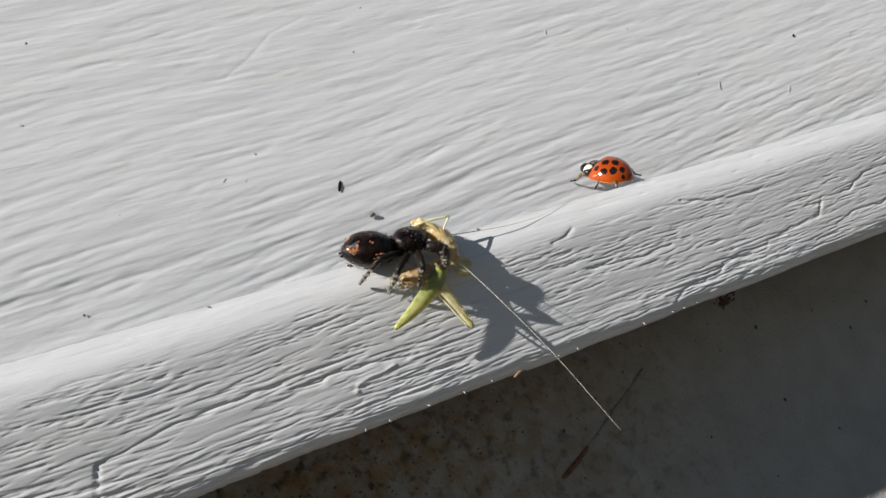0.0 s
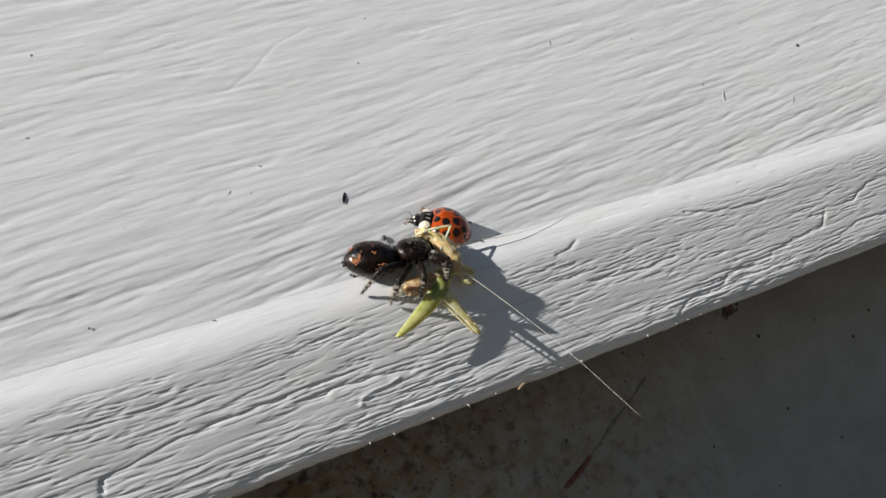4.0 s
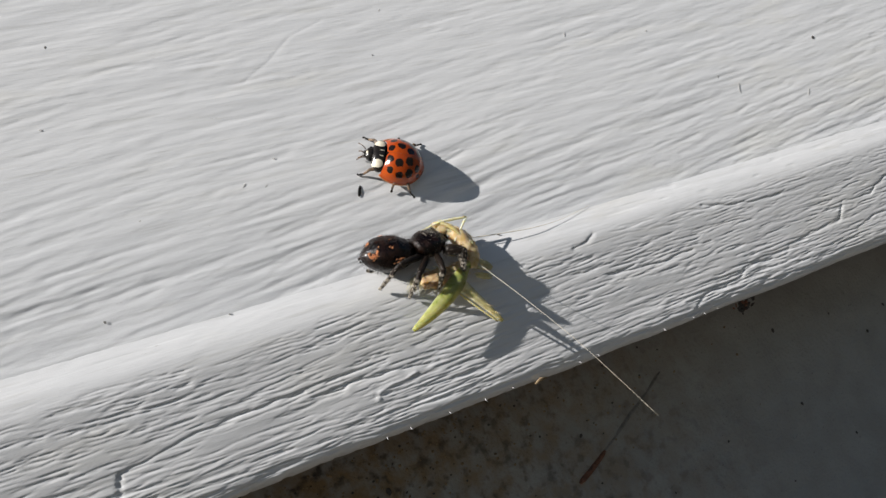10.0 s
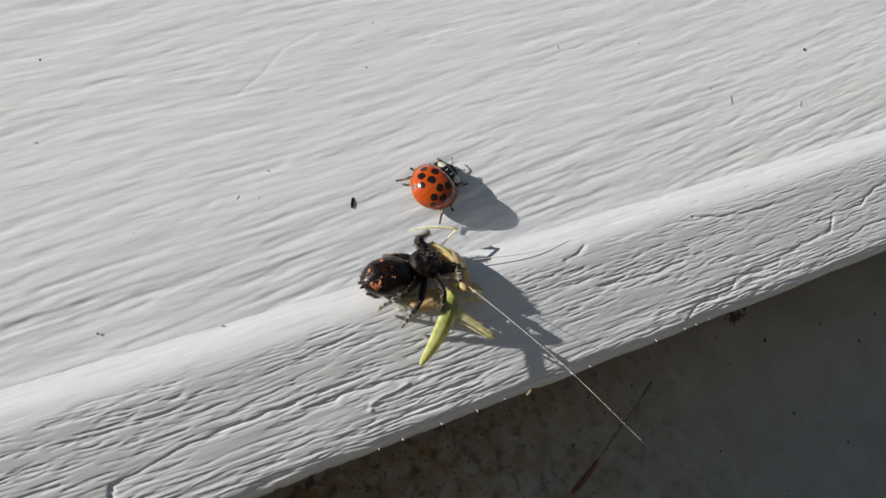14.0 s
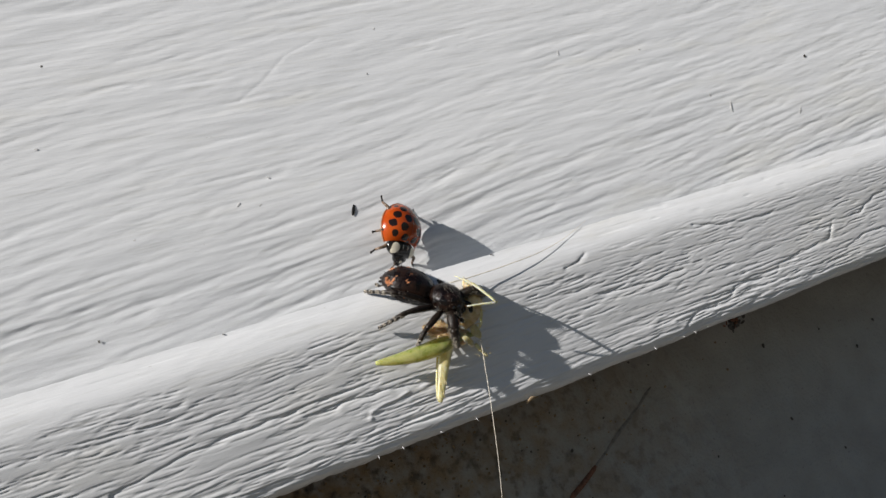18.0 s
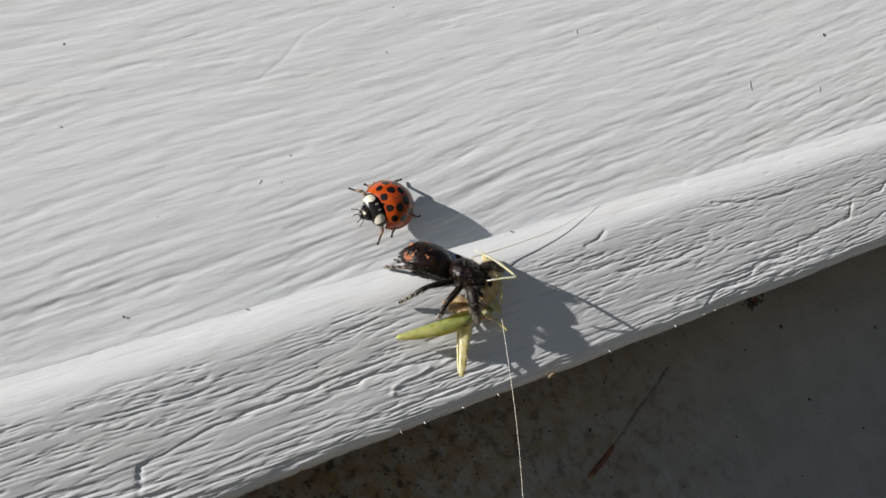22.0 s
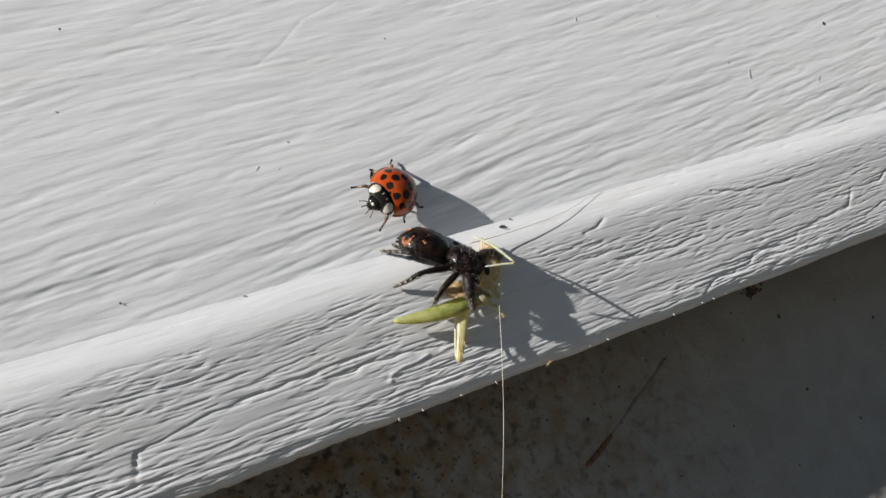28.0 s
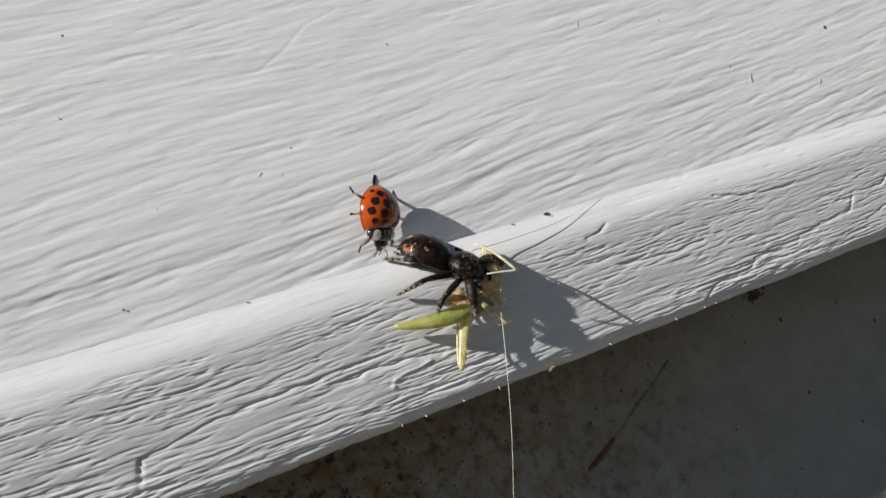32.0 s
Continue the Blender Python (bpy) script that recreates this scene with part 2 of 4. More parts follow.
def tube(bm, points, radii, sides=8, flat=1.0):
    """A closed tube along points, its radius running through radii."""
    pts = [Vector(p) for p in points]
    rs = radii if isinstance(radii, (list, tuple)) else [radii] * len(pts)
    rings, side = [], None
    for i, p in enumerate(pts):
        d = (pts[min(i + 1, len(pts) - 1)] - pts[max(i - 1, 0)]).normalized()
        if side is None:
            side = d.orthogonal().normalized()
        side = (side - d * side.dot(d)).normalized()
        up = d.cross(side)
        rings.append([bm.verts.new(p + rs[i] * (math.cos(a) * side + flat * math.sin(a) * up))
                      for a in (2 * math.pi * k / sides for k in range(sides))])
    for a, b in zip(rings, rings[1:]):
        for k in range(sides):
            bm.faces.new((a[k], a[(k + 1) % sides], b[(k + 1) % sides], b[k]))
    bm.faces.new(rings[0][::-1])
    bm.faces.new(rings[-1])


def curve_points(points, n=6):
    """A smooth line through points (Catmull-Rom)."""
    p = [Vector(q) for q in points]
    p = [2 * p[0] - p[1]] + p + [2 * p[-1] - p[-2]]
    out = []
    for i in range(1, len(p) - 2):
        for k in range(n):
            t = k / n
            out.append(0.5 * (2 * p[i] + (p[i + 1] - p[i - 1]) * t + (2 * p[i - 1] - 5 * p[i] + 4 * p[i + 1] - p[i + 2]) * t * t
                              + (3 * p[i] - p[i - 1] - 3 * p[i + 1] + p[i + 2]) * t ** 3))
    return out + [p[-2]]


def hairs(roots, length, radius, rng, droop=0.3):
    """Thin tapered hairs on (place, normal) roots, one bmesh."""
    bm = bmesh.new()
    for p, nrm in roots:
        d = (Vector(nrm) + Vector([rng.uniform(-1, 1) for _ in range(3)]) * droop).normalized()
        L = length * rng.uniform(0.5, 1.2)
        s = d.orthogonal().normalized()
        u = d.cross(s)
        base = [bm.verts.new(Vector(p) + radius * (math.cos(a) * s + math.sin(a) * u)) for a in (0, 2.09, 4.19)]
        tip = bm.verts.new(Vector(p) + d * L + Vector((-0.25 * L, 0, -0.1 * L)))
        for k in range(3):
            bm.faces.new((base[k], base[(k + 1) % 3], tip))
    return bm


def ellipsoid_roots(at, half, n, rng, keep=lambda p: True):
    out = []
    while len(out) < n:
        v = Vector([rng.gauss(0, 1) for _ in range(3)]).normalized()
        p = Vector((at[0] + v.x * half[0], at[1] + v.y * half[1], at[2] + v.z * half[2]))
        if keep(v):
            out.append((p, Vector((v.x / half[0], v.y / half[1], v.z / half[2])).normalized()))
    return out


# ---- the wall ----
# the siding's section, height above the lip's crest and depth into the wall: the upper face, the hidden gap in which it ends, and the proud lower board
UPPER = [(2400, 4.90), (90, 4.90), (50, 4.42), (30, 4.04), (18, 3.92), (12, 4.02), (8, 4.28), (4, 4.82), (1.00, 5.45)]
GAP = [(0.0, 5.55), (-3.0, 5.60), (-6.4, 5.20), (-6.6, 3.2), (-6.2, 2.0), (-3.0, 1.25), (0.0, 0.85), (0.7, 0.6), (0.9, 0.35), (0.98, 0.15)]
LOWER = [(0.98, 0.0), (0.5, -0.12), (-0.3, -0.34), (-1.1, -0.52), (-1.7, -0.60), (-2.3, -0.61), (-2.9, -0.55), (-3.6, -0.42), (-8.0, 0.78), (-12.0, 1.90),
         (-14.1, 2.52), (-14.7, 2.78), (-15.08, 3.14), (-15.30, 3.62), (-15.40, 4.3)]
TAIL = [(-15.43, 5.2), (-15.2, 9.0), (-14.6, 14.0)]
FRONT = np.array((UPPER + LOWER)[::-1])


def face_y(z):
    """Depth of the siding's front at a height, millimetres."""
    return float(np.interp(z, FRONT[:, 0], FRONT[:, 1]))


def on_face(x, z, turn=0.0, out=0.0, lift=None):
    """The pose of a thing on the siding: its x along the face at turn degrees from the level, its z off the face.
    lift: degrees by which its back is turned up from square to the wall, in place of the face's own slope."""
    slope = (face_y(z - 1.2) - face_y(z + 1.2)) / 2.4
    nrm = Vector((0, -1, -slope)).normalized() if lift is None else Vector((0, -math.cos(radians(lift)), math.sin(radians(lift))))
    right = Vector((1, 0, 0))
    up = nrm.cross(right)
    c, s = math.cos(radians(turn)), math.sin(radians(turn))
    ahead = right * c + up * s
    m = Matrix((ahead, nrm.cross(ahead), nrm)).transposed().to_4x4()
    m.translation = Vector((x, face_y(z) - out, z)) * MM
    return m


def lattice(a, b, seed):
    """Smooth noise, 0 to 1, at (a, b)."""
    table = np.random.RandomState(seed).rand(257, 257)
    i, j = np.floor(a).astype(int), np.floor(b).astype(int)
    u, v = a - i, b - j
    u, v = u * u * (3 - 2 * u), v * v * (3 - 2 * v)
    i0, i1, j0, j1 = i % 257, (i + 1) % 257, j % 257, (j + 1) % 257
    return (table[i0, j0] * (1 - u) + table[i1, j0] * u) * (1 - v) + (table[i0, j1] * (1 - u) + table[i1, j1] * u) * v


def near_line(x, z, line, wide):
    """How deep (0 to 1) points lie in a groove along a broken line."""
    best = np.full(x.shape, 9e9)
    for (ax, az), (bx, bz) in zip(line, line[1:]):
        dx, dz = bx - ax, bz - az
        t = np.clip(((x - ax) * dx + (z - az) * dz) / (dx * dx + dz * dz), 0, 1)
        best = np.minimum(best, (x - ax - t * dx) ** 2 + (z - az - t * dz) ** 2)
    return np.exp(-best / wide ** 2)


# deep moulded cracks of the wood grain on the lower face, (x, z)
CRACKS = [
    [(-33.0, -12.5), (-32.1, -9.9), (-27.8, -9.1), (-21.9, -8.6), (-18.8, -8.5), (-14.4, -8.4)],
    [(-13.5, -9.3), (-10.5, -9.4), (-9.8, -9.0), (-2.0, -9.7), (0.5, -9.9)],
    [(20.2, -3.3), (22.2, -3.1), (23.4, -2.1)],
    [(34.8, -14.6), (36.5, -13.4), (43.5, -12.9), (44.3, -11.7), (51.9, -12.2), (52.8, -11.0), (63.0, -10.1), (64.2, -8.1), (70.0, -8.3), (73.5, -6.7), (82, -6.4)],
    [(40.2, -3.0), (45.9, -4.2), (53.4, -4.6)],
    [(66, -12.2), (70, -11.2), (76, -11.4), (80, -10.2)],
    [(24, -7.4), (31, -7.9), (37, -7.5)],
]


def grain(x, z):
    """Height of the moulded wood grain, millimetres off the face."""
    drift = lattice(x / 23 + 7, z / 9 + 3, 1) - 0.5
    zz = z - 0.08 * x * (z > 0) + 1.6 * drift + 0.5 * (lattice(x / 7, z / 3, 2) - 0.5) + 0.22 * (lattice(x / 2.4, z / 1.5, 13) - 0.5) + 0.02 * x
    upper = np.clip((z - 1.6) / 0.9, 0, 1)
    lower = np.clip((-1.3 - z) / 1.6, 0, 1) * np.clip((z + 15.4) / 0.5, 0, 1)
    calm = 0.55 + 0.8 * lattice(x / 26 + 2, z / 7 + 1, 14)
    h = 0.15 * (lattice(x / 11 + 5, zz / 1.35, 3) - 0.5) + 0.07 * (lattice(x / 6, zz / 0.7, 4) - 0.5) + 0.03 * (lattice(x / 2.5, zz / 0.4, 15) - 0.5)
    h *= 0.55 * upper * calm
    low = 0.03 * (lattice(x / 6 + 5, zz / 0.7 + 4, 9) - 0.5) + 0.07 * (lattice(x / 8, zz / 2.2, 10) - 0.5)
    # close wavy ridges towards the lower edge
    low += 0.085 * (lattice(x / 9 + 2, zz / 0.36, 36) - 0.5) * np.clip((-8.5 - z) / 2.5, 0, 1) * np.interp(x, (10, 45), (1.0, 0.35))
    wob = 0.35 * (lattice(x / 1.3, z / 1.3, 11) - 0.5)
    for line in CRACKS:
        low -= (0.10 * near_line(x, z + wob, line, 0.10) + 0.07 * near_line(x, z + wob + 0.12, line, 0.26)) * np.clip(0.25 + 1.5 * lattice(x / 1.5, z / 2, 25), 0, 1)
    # a hooked bead of paint
    low += 0.10 * near_line(x, z + wob, [(-7.2, -11.5), (-6.8, -10.8), (-5.4, -10.6), (-2.5, -10.4)], 0.17)
    h += low * lower
    # faint runs and dents on the nose
    nose = (1 - upper) * (1 - lower)
    h += (0.04 * (lattice(x / 6, zz / 0.9, 12) - 0.5) + 0.03 * (lattice(x / 3.1, zz / 1.1, 33) - 0.5) + 0.014 * (lattice(x / 1.2, zz / 0.45, 34) - 0.5)) * nose * np.clip((0.95 - z) / 0.5, 0, 1)
    h -= 0.05 * np.clip(lattice(x / 2.2 + 9, z / 0.7, 35) - 0.78, 0, 1) / 0.22 * nose * np.clip((x - 10) / 20, 0.2, 1)
    h -= 0.03 * near_line(x, z, [(-8.2, 27.0), (-4.8, 28.9), (-1.2, 31.7), (3.4, 33.2)], 0.15)
    edge = np.clip(np.minimum(x + 50, 112 - x) / 4, 0, 1) * np.clip((54 - z) / 4, 0, 1)
    return h * edge


def strokes(xs, zs):
    """Cuts of the moulded grain: soft long ones on the upper face, short sharp ones on the lower."""
    H = np.zeros((len(zs), len(xs)))
    rng = np.random.RandomState(12)
    down = -zs                                        # rising, to look rows up
    kinds = [(1500, 1.9, 50, 5.0, 20.0, 0.18, 0.40, 0.012, 0.038), (1900, 1.9, 50, 2.0, 9.0, 0.11, 0.22, 0.009, 0.026), (2600, 1.9, 50, 0.8, 3.5, 0.09, 0.15, 0.006, 0.017),
             (1500, -15.2, -2.4, 1.6, 6.0, 0.08, 0.12, 0.03, 0.065), (1100, -15.2, -1.9, 1.0, 3.0, 0.07, 0.11, 0.015, 0.04), (420, -15.3, -11.5, 3.0, 10.0, 0.07, 0.11, 0.03, 0.06)]
    for count, z0, z1, l0, l1, w0, w1, d0, d1 in kinds:
        for _ in range(count):
            cx, cz, L = rng.uniform(-49, 111), rng.uniform(z0, z1), rng.uniform(l0, l1)
            w, d, slant, bow = rng.uniform(w0, w1), rng.uniform(d0, d1), rng.normal(0.09 if z0 > 0 else 0.0, 0.025), rng.normal(0, 0.12)
            ph, amp = rng.uniform(0, 6.28), rng.uniform(0.02, 0.10)
            a, b = np.searchsorted(xs, (cx - L / 2, cx + L / 2))
            if b - a < 3:
                continue
            x = xs[a:b]
            u = (x - cx) / (L / 2)
            mid = cz + slant * (x - cx) + bow * (u * u - 0.3) + amp * np.sin(x * 1.1 + ph) - 1.4 * (lattice(x / 23 + 7, np.full_like(x, cz / 9 + 3), 1) - 0.5) * (1 if z0 > 0 else 0.4)
            if z0 > 0:
                d *= np.interp(cz, (4, 9, 20, 40), (1.6, 1.1, 0.72, 0.64)) * np.interp(cx, (25, 60), (1.0, 0.95))
            else:
                d *= np.interp(cx, (5, 40, 70), (1.25, 1.05, 0.8)) * np.interp(cz, (-12, -7, -3), (1.1, 1.0, 0.9))
            fade = np.clip((1 - np.abs(u)) * 3, 0, 1)
            r0, r1 = np.searchsorted(down, (-mid.max() - 3 * w, -mid.min() + 3 * w))
            if r1 <= r0:
                continue
            q = (zs[r0:r1, None] - mid[None]) / w
            H[r0:r1, a:b] -= d * fade * np.exp(-np.where(q > 0, q * 1.35, q * 0.75) ** 2)
    keep = np.clip((zs - 1.6) / 0.5, 0, 1) + np.clip((-1.2 - zs) / 2.0, 0, 1) * np.clip((zs + 15.35) / 0.5, 0, 1)
    X, Z = np.meshgrid(xs, zs)
    calm = np.clip(0.35 + 1.2 * lattice(X / 9 + 4, Z / 2.2 + 8, 23), 0.35, 1.1)
    return np.maximum(H, -0.14) * keep[:, None] * calm


def build_siding():
    xs = np.concatenate([[-3000, -400, -150], np.arange(-50, 112.01, 0.22), [200, 400, 3000]])
    high = np.concatenate([[2400, 250, 90], np.arange(54, 2.0, -0.14), np.arange(2.0, 1.0, -0.07), [1.0]])
    low = np.concatenate([[0.98, 0.968], np.arange(0.93, -14.6, -0.075), np.arange(-14.6, -15.4, -0.04)])
    zs = np.concatenate([high, low])
    X, Z = np.meshgrid(xs, zs)
    at = lambda z: np.interp(z, FRONT[:, 0], FRONT[:, 1])
    soft = np.where(zs >= 1, np.clip((zs - 1.0) * 0.9, 0, 2.5), np.clip((0.98 - zs) * 0.9, 0, 0.7)) * np.clip((zs + 15.4) / 0.8, 0, 1)
    Y = np.mean([at(zs + soft * k) for k in np.linspace(-1, 1, 15)], 0)[:, None] + 0 * X
    H = grain(X, Z) + strokes(xs, zs)
    slope = np.concatenate([np.gradient(Y[:len(high), 0], high), np.gradient(Y[len(high):, 0], low)])[:, None]
    ln = np.sqrt(1 + slope ** 2)
    P = np.stack([X, Y - H / ln, Z + H * slope / ln], -1)
    level = lambda rows: np.array([np.stack([xs, np.full_like(xs, y), np.full_like(xs, z)], -1) for z, y in rows])
    P = np.concatenate([P[:len(high)], level(GAP), P[len(high):], level(TAIL)], 0)
    # the lip's crest and the lower edge waver a little
    P[..., 2] += (0.10 * (lattice(P[..., 0] / 5, 0 * P[..., 0], 31) - 0.5) + 0.07 * (lattice(P[..., 0] / 0.9, 0 * P[..., 0], 32) - 0.5)) * np.clip(1 - np.abs(P[..., 2] - 0.9) / 0.8, 0, 1) * (P[..., 1] < 2)
    P[..., 2] += 0.22 * (lattice(P[..., 0] / 8 + 3, 0 * P[..., 0], 21) + 0.4 * lattice(P[..., 0] / 2.1, 0 * P[..., 0], 22) - 0.7) * np.clip((-12.5 - P[..., 2]) / 2.5, 0, 1)
    P[..., 2] += 0.14 * lattice(P[..., 0] / 0.5, 0 * P[..., 0], 27) ** 3 * np.clip((-14.75 - P[..., 2]) / 0.3, 0, 1)
    nr, nc = P.shape[:2]
    idx = np.arange(nr * nc).reshape(nr, nc)
    quads = np.stack([idx[:-1, :-1], idx[1:, :-1], idx[1:, 1:], idx[:-1, 1:]], -1).reshape(-1, 4)
    me = bpy.data.meshes.new("wall_siding")
    me.vertices.add(nr * nc)
    me.vertices.foreach_set("co", (P.reshape(-1) * MM).astype(np.float32))
    me.loops.add(quads.size)
    me.loops.foreach_set("vertex_index", quads.reshape(-1).astype(np.int32))
    me.polygons.add(len(quads))
    me.polygons.foreach_set("loop_start", np.arange(0, quads.size, 4, dtype=np.int32))
    me.polygons.foreach_set("use_smooth", np.ones(len(quads), dtype=bool))
    me.update(calc_edges=True)
    me.materials.append(SIDING)
    return tagged(new("wall_siding", me), "white siding board with moulded wood grain and a rounded lower nose", "siding", kind="structure")


def box(bm, lo, hi):
    r = bmesh.ops.create_cube(bm, size=1)
    bmesh.ops.transform(bm, matrix=Matrix.LocRotScale([(a + b) / 2 for a, b in zip(lo, hi)], None, [b - a for a, b in zip(lo, hi)]), verts=r["verts"])


def build_setting():
    build_siding()
    bm = bmesh.new()
    box(bm, (-2998, 14, -14), (2998, 120, 2398))
    tagged(part("wall_sheathing", bm, SHEATHING, smooth=False), "rough wooden sheathing behind the siding", "wall", kind="structure")
    bm = bmesh.new()
    r = bmesh.ops.create_grid(bm, x_segments=320, y_segments=60, size=0.5)
    for v in bm.verts:
        x = -62 + 187 * (v.co.x + 0.5)
        z = -73 + 59 * (v.co.y + 0.5)
        y = 28.5 - 0.35 * noise.noise(Vector((x / 6, z / 6, 1))) - 0.16 * noise.noise(Vector((x / 1.3, z / 1.3, 4)))
        v.co = (x, y, z)
    box(bm, (-2998, 29.3, -420), (2998, 200, -14.2))
    tagged(part("wall_foundation", bm, CONCRETE), "shaded grey concrete foundation with ochre staining", "wall", kind="structure")
    # ground out of view, added and kept dark for the light it bounces up
    bm = bmesh.new()
    bmesh.ops.create_grid(bm, x_segments=8, y_segments=8, size=400000)
    for v in bm.verts:
        v.co.z = -400
    tagged(part("ground", bm, GROUND_GREY), "unseen dark grey ground below the house wall, added for bounce light", "ground", kind="structure")


build_setting()


# ---- the lady beetle ----
def build_ladybug():
    bug = holder("ladybug", "orange-red lady beetle with black spots and cream collar patches", "ladybug")
    bm = bmesh.new()
    blob(bm, (-0.15, 0, 0.75), (2.85, 2.2, 0.55))
    part("belly", bm, LEG_BROWN, bug)
    for name, s in (("elytron", 1), ("elytron", -1)):
        bm = bmesh.new()
        blob(bm, (0, 0, 0.45), (3.0, 2.74, 2.4), seg=56, rings=40)
        for v in bm.verts:
            if v.co.x < -1.2:
                v.co.y *= 1 - 0.05 * (-1.2 - v.co.x) ** 2
            if v.co.x > 0.5:
                v.co.z = 0.45 + (v.co.z - 0.45) * (1 - 0.17 * (v.co.x - 0.5) ** 2)
        for co, no in (((0, 0.012 * s, 0), (0, -s, 0)), ((0, 0, 0.75), (0, 0, -1)), ((2.0, 0, 0), (1, 0, 0.20))):
            bmesh.ops.bisect_plane(bm, geom=bm.verts[:] + bm.edges[:] + bm.faces[:], plane_co=co, plane_no=no, clear_outer=True)
        shell = part(name, bm, ELYTRON, bug, "glossy orange wing case with black spots")
        bm = bmesh.new()
        rim = []
        for k in range(33):
            a = radians(50 + 130 * k / 32) * s
            px = 2.98 * math.cos(a)
            rim.append((px, 2.75 * math.sin(a) * (1 - 0.05 * max(0.0, -1.2 - px) ** 2), 0.80))
        tube(bm, rim, 0.06, 6)
        part("rim", bm, RIM, shell, "pale amber rim")
    bm = bmesh.new()
    collar, size = Vector((2.10, 0, 1.05)), Vector((1.02, 1.92, 0.88))
    blob(bm, collar, size, seg=40, rings=28)
    part("pronotum", bm, BLACK_GLOSS, bug, "black collar plate")
    # cream marks lie as thin skins on the collar: place and half size across the back
    for name, x, y, a, b in (("pronotum_patch", 2.36, 1.20, 0.58, 0.46), ("pronotum_patch", 2.36, -1.20, 0.58, 0.46),
                             ("pronotum_stripe", 2.1, 0.34, 0.28, 0.08), ("pronotum_stripe", 2.1, -0.34, 0.28, 0.08)):
        bm = bmesh.new()
        blob(bm, collar, size * 1.018, seg=144, rings=100)
        bmesh.ops.delete(bm, geom=[v for v in bm.verts if v.co.z < collar.z or ((v.co.x - x) / a) ** 2 + ((v.co.y - y) / b) ** 2 > 1], context="VERTS")
        part(name, bm, CREAM, bug, "cream oval side patch" if a > 0.5 else "")
    bm = bmesh.new()
    blob(bm, (3.10, 0, 0.95), (0.66, 0.82, 0.58), seg=20, rings=14)
    blob(bm, (3.68, 0, 0.76), (0.28, 0.46, 0.27), seg=14, rings=10)
    head = part("head", bm, BLACK_GLOSS, bug, "small black head")
    bm = bmesh.new()
    blob(bm, (3.42, 0.0, 1.22), (0.28, 0.3, 0.2), seg=12, rings=8)
    part("face_mark", bm, CREAM, head)
    for s in (1, -1):
        bm = bmesh.new()
        blob(bm, (3.18, 0.71 * s, 1.06), (0.22, 0.18, 0.24), seg=12, rings=8)
        part("eye", bm, EYE, head)
        bm = bmesh.new()
        tube(bm, curve_points([(3.7, 0.45 * s, 0.95), (4.15, 0.75 * s, 1.1), (4.55, 1.0 * s, 0.9)], 4), [0.05] * 8 + [0.10], 6)
        part("antenna", bm, LEG_BROWN, head)
        bm = bmesh.new()
        tube(bm, [(3.85, 0.22 * s, 0.7), (4.15, 0.38 * s, 0.5), (4.3, 0.4 * s, 0.3)], [0.07, 0.06, 0.08], 6)
        part("palp", bm, LEG_BROWN, head)
    legs = []
    for s in (1, -1):
        for hip, knee, ankle, toe in (((1.7, 1.1), (2.7, 2.1), (3.1, 2.55), (3.6, 2.85)), ((0.3, 1.3), (0.4, 2.55), (0.5, 2.95), (0.6, 3.3)),
                                      ((-1.0, 1.2), (-1.8, 2.35), (-2.4, 2.65), (-3.0, 2.85))):
            hx, hy = hip
            pts = [(0, 0, 0.0), (knee[0] - hx, (knee[1] - hy) * s, 0.35), (ankle[0] - hx, (ankle[1] - hy) * s, -0.38), (toe[0] - hx, (toe[1] - hy) * s, -0.52)]
            bm = bmesh.new()
            tube(bm, pts[:2], [0.25, 0.18], 8)
            tube(bm, pts[1:3], [0.18, 0.12], 8)
            blob(bm, pts[1], (0.15, 0.15, 0.15), seg=10, rings=8)
            leg = part("leg", bm, LEG_BROWN, bug, "jointed brown leg")
            leg.location = (hx * MM, hy * s * MM, 0.6 * MM)
            bm = bmesh.new()
            tube(bm, pts[2:], [0.11, 0.08], 6)
            blob(bm, pts[3], (0.17, 0.13, 0.09), seg=8, rings=6)
            part("foot", bm, BLACK_GLOSS, leg)
            legs.append(leg)
    return bug, legs


# ---- the jumping spider ----
# side, hip, and the toe: at rest, early, and while the fore leg is raised
SPIDER_LEGS = [
    (-1, (2.6, -1.1, 2.1), (4.6, -2.3, -0.3), (4.0, -3.1, 0.8), (3.9, -2.8, 2.4)),
    (-1, (1.7, -1.3, 1.9), (1.6, -5.4, -0.7), (1.2, -3.7, -0.4), (1.0, -5.3, 1.1)),
    (-1, (0.8, -1.3, 1.8), (-2.0, -6.6, 1.3), (-1.8, -3.5, -0.9), (-2.9, -4.7, 0.2)),
    (-1, (0.3, -1.1, 1.8), (-5.3, -4.7, 2.5), (-4.5, -2.5, 0.1), (-4.7, -2.5, 1.0)),
    (1, (2.1, 1.1, 2.4), (3.9, 3.0, 2.2), (3.6, 0.9, 1.6), (2.65, 2.7, 3.6)),
    (1, (1.7, 1.3, 1.8), (2.8, 2.4, 1.2), (2.8, 2.2, 1.0), (2.6, 2.8, 1.4)),
    (1, (0.8, 1.2, 1.5), (-1.8, 1.7, 1.0), (-1.8, 1.5, 0.8), (-2.2, 2.6, 1.4)),
    (1, (0.3, 0.6, 1.3), (-5.4, -2.6, 1.7), (-4.9, 0.0, 0.5), (-5.0, -0.6, 0.9)),
]


def leg_size(hip, rest):
    """Lengths of the upper and the lower half of a leg."""
    far = (Vector(rest) - Vector(hip)).length
    return 0.52 * far + 0.15, 0.51 * far + 0.12


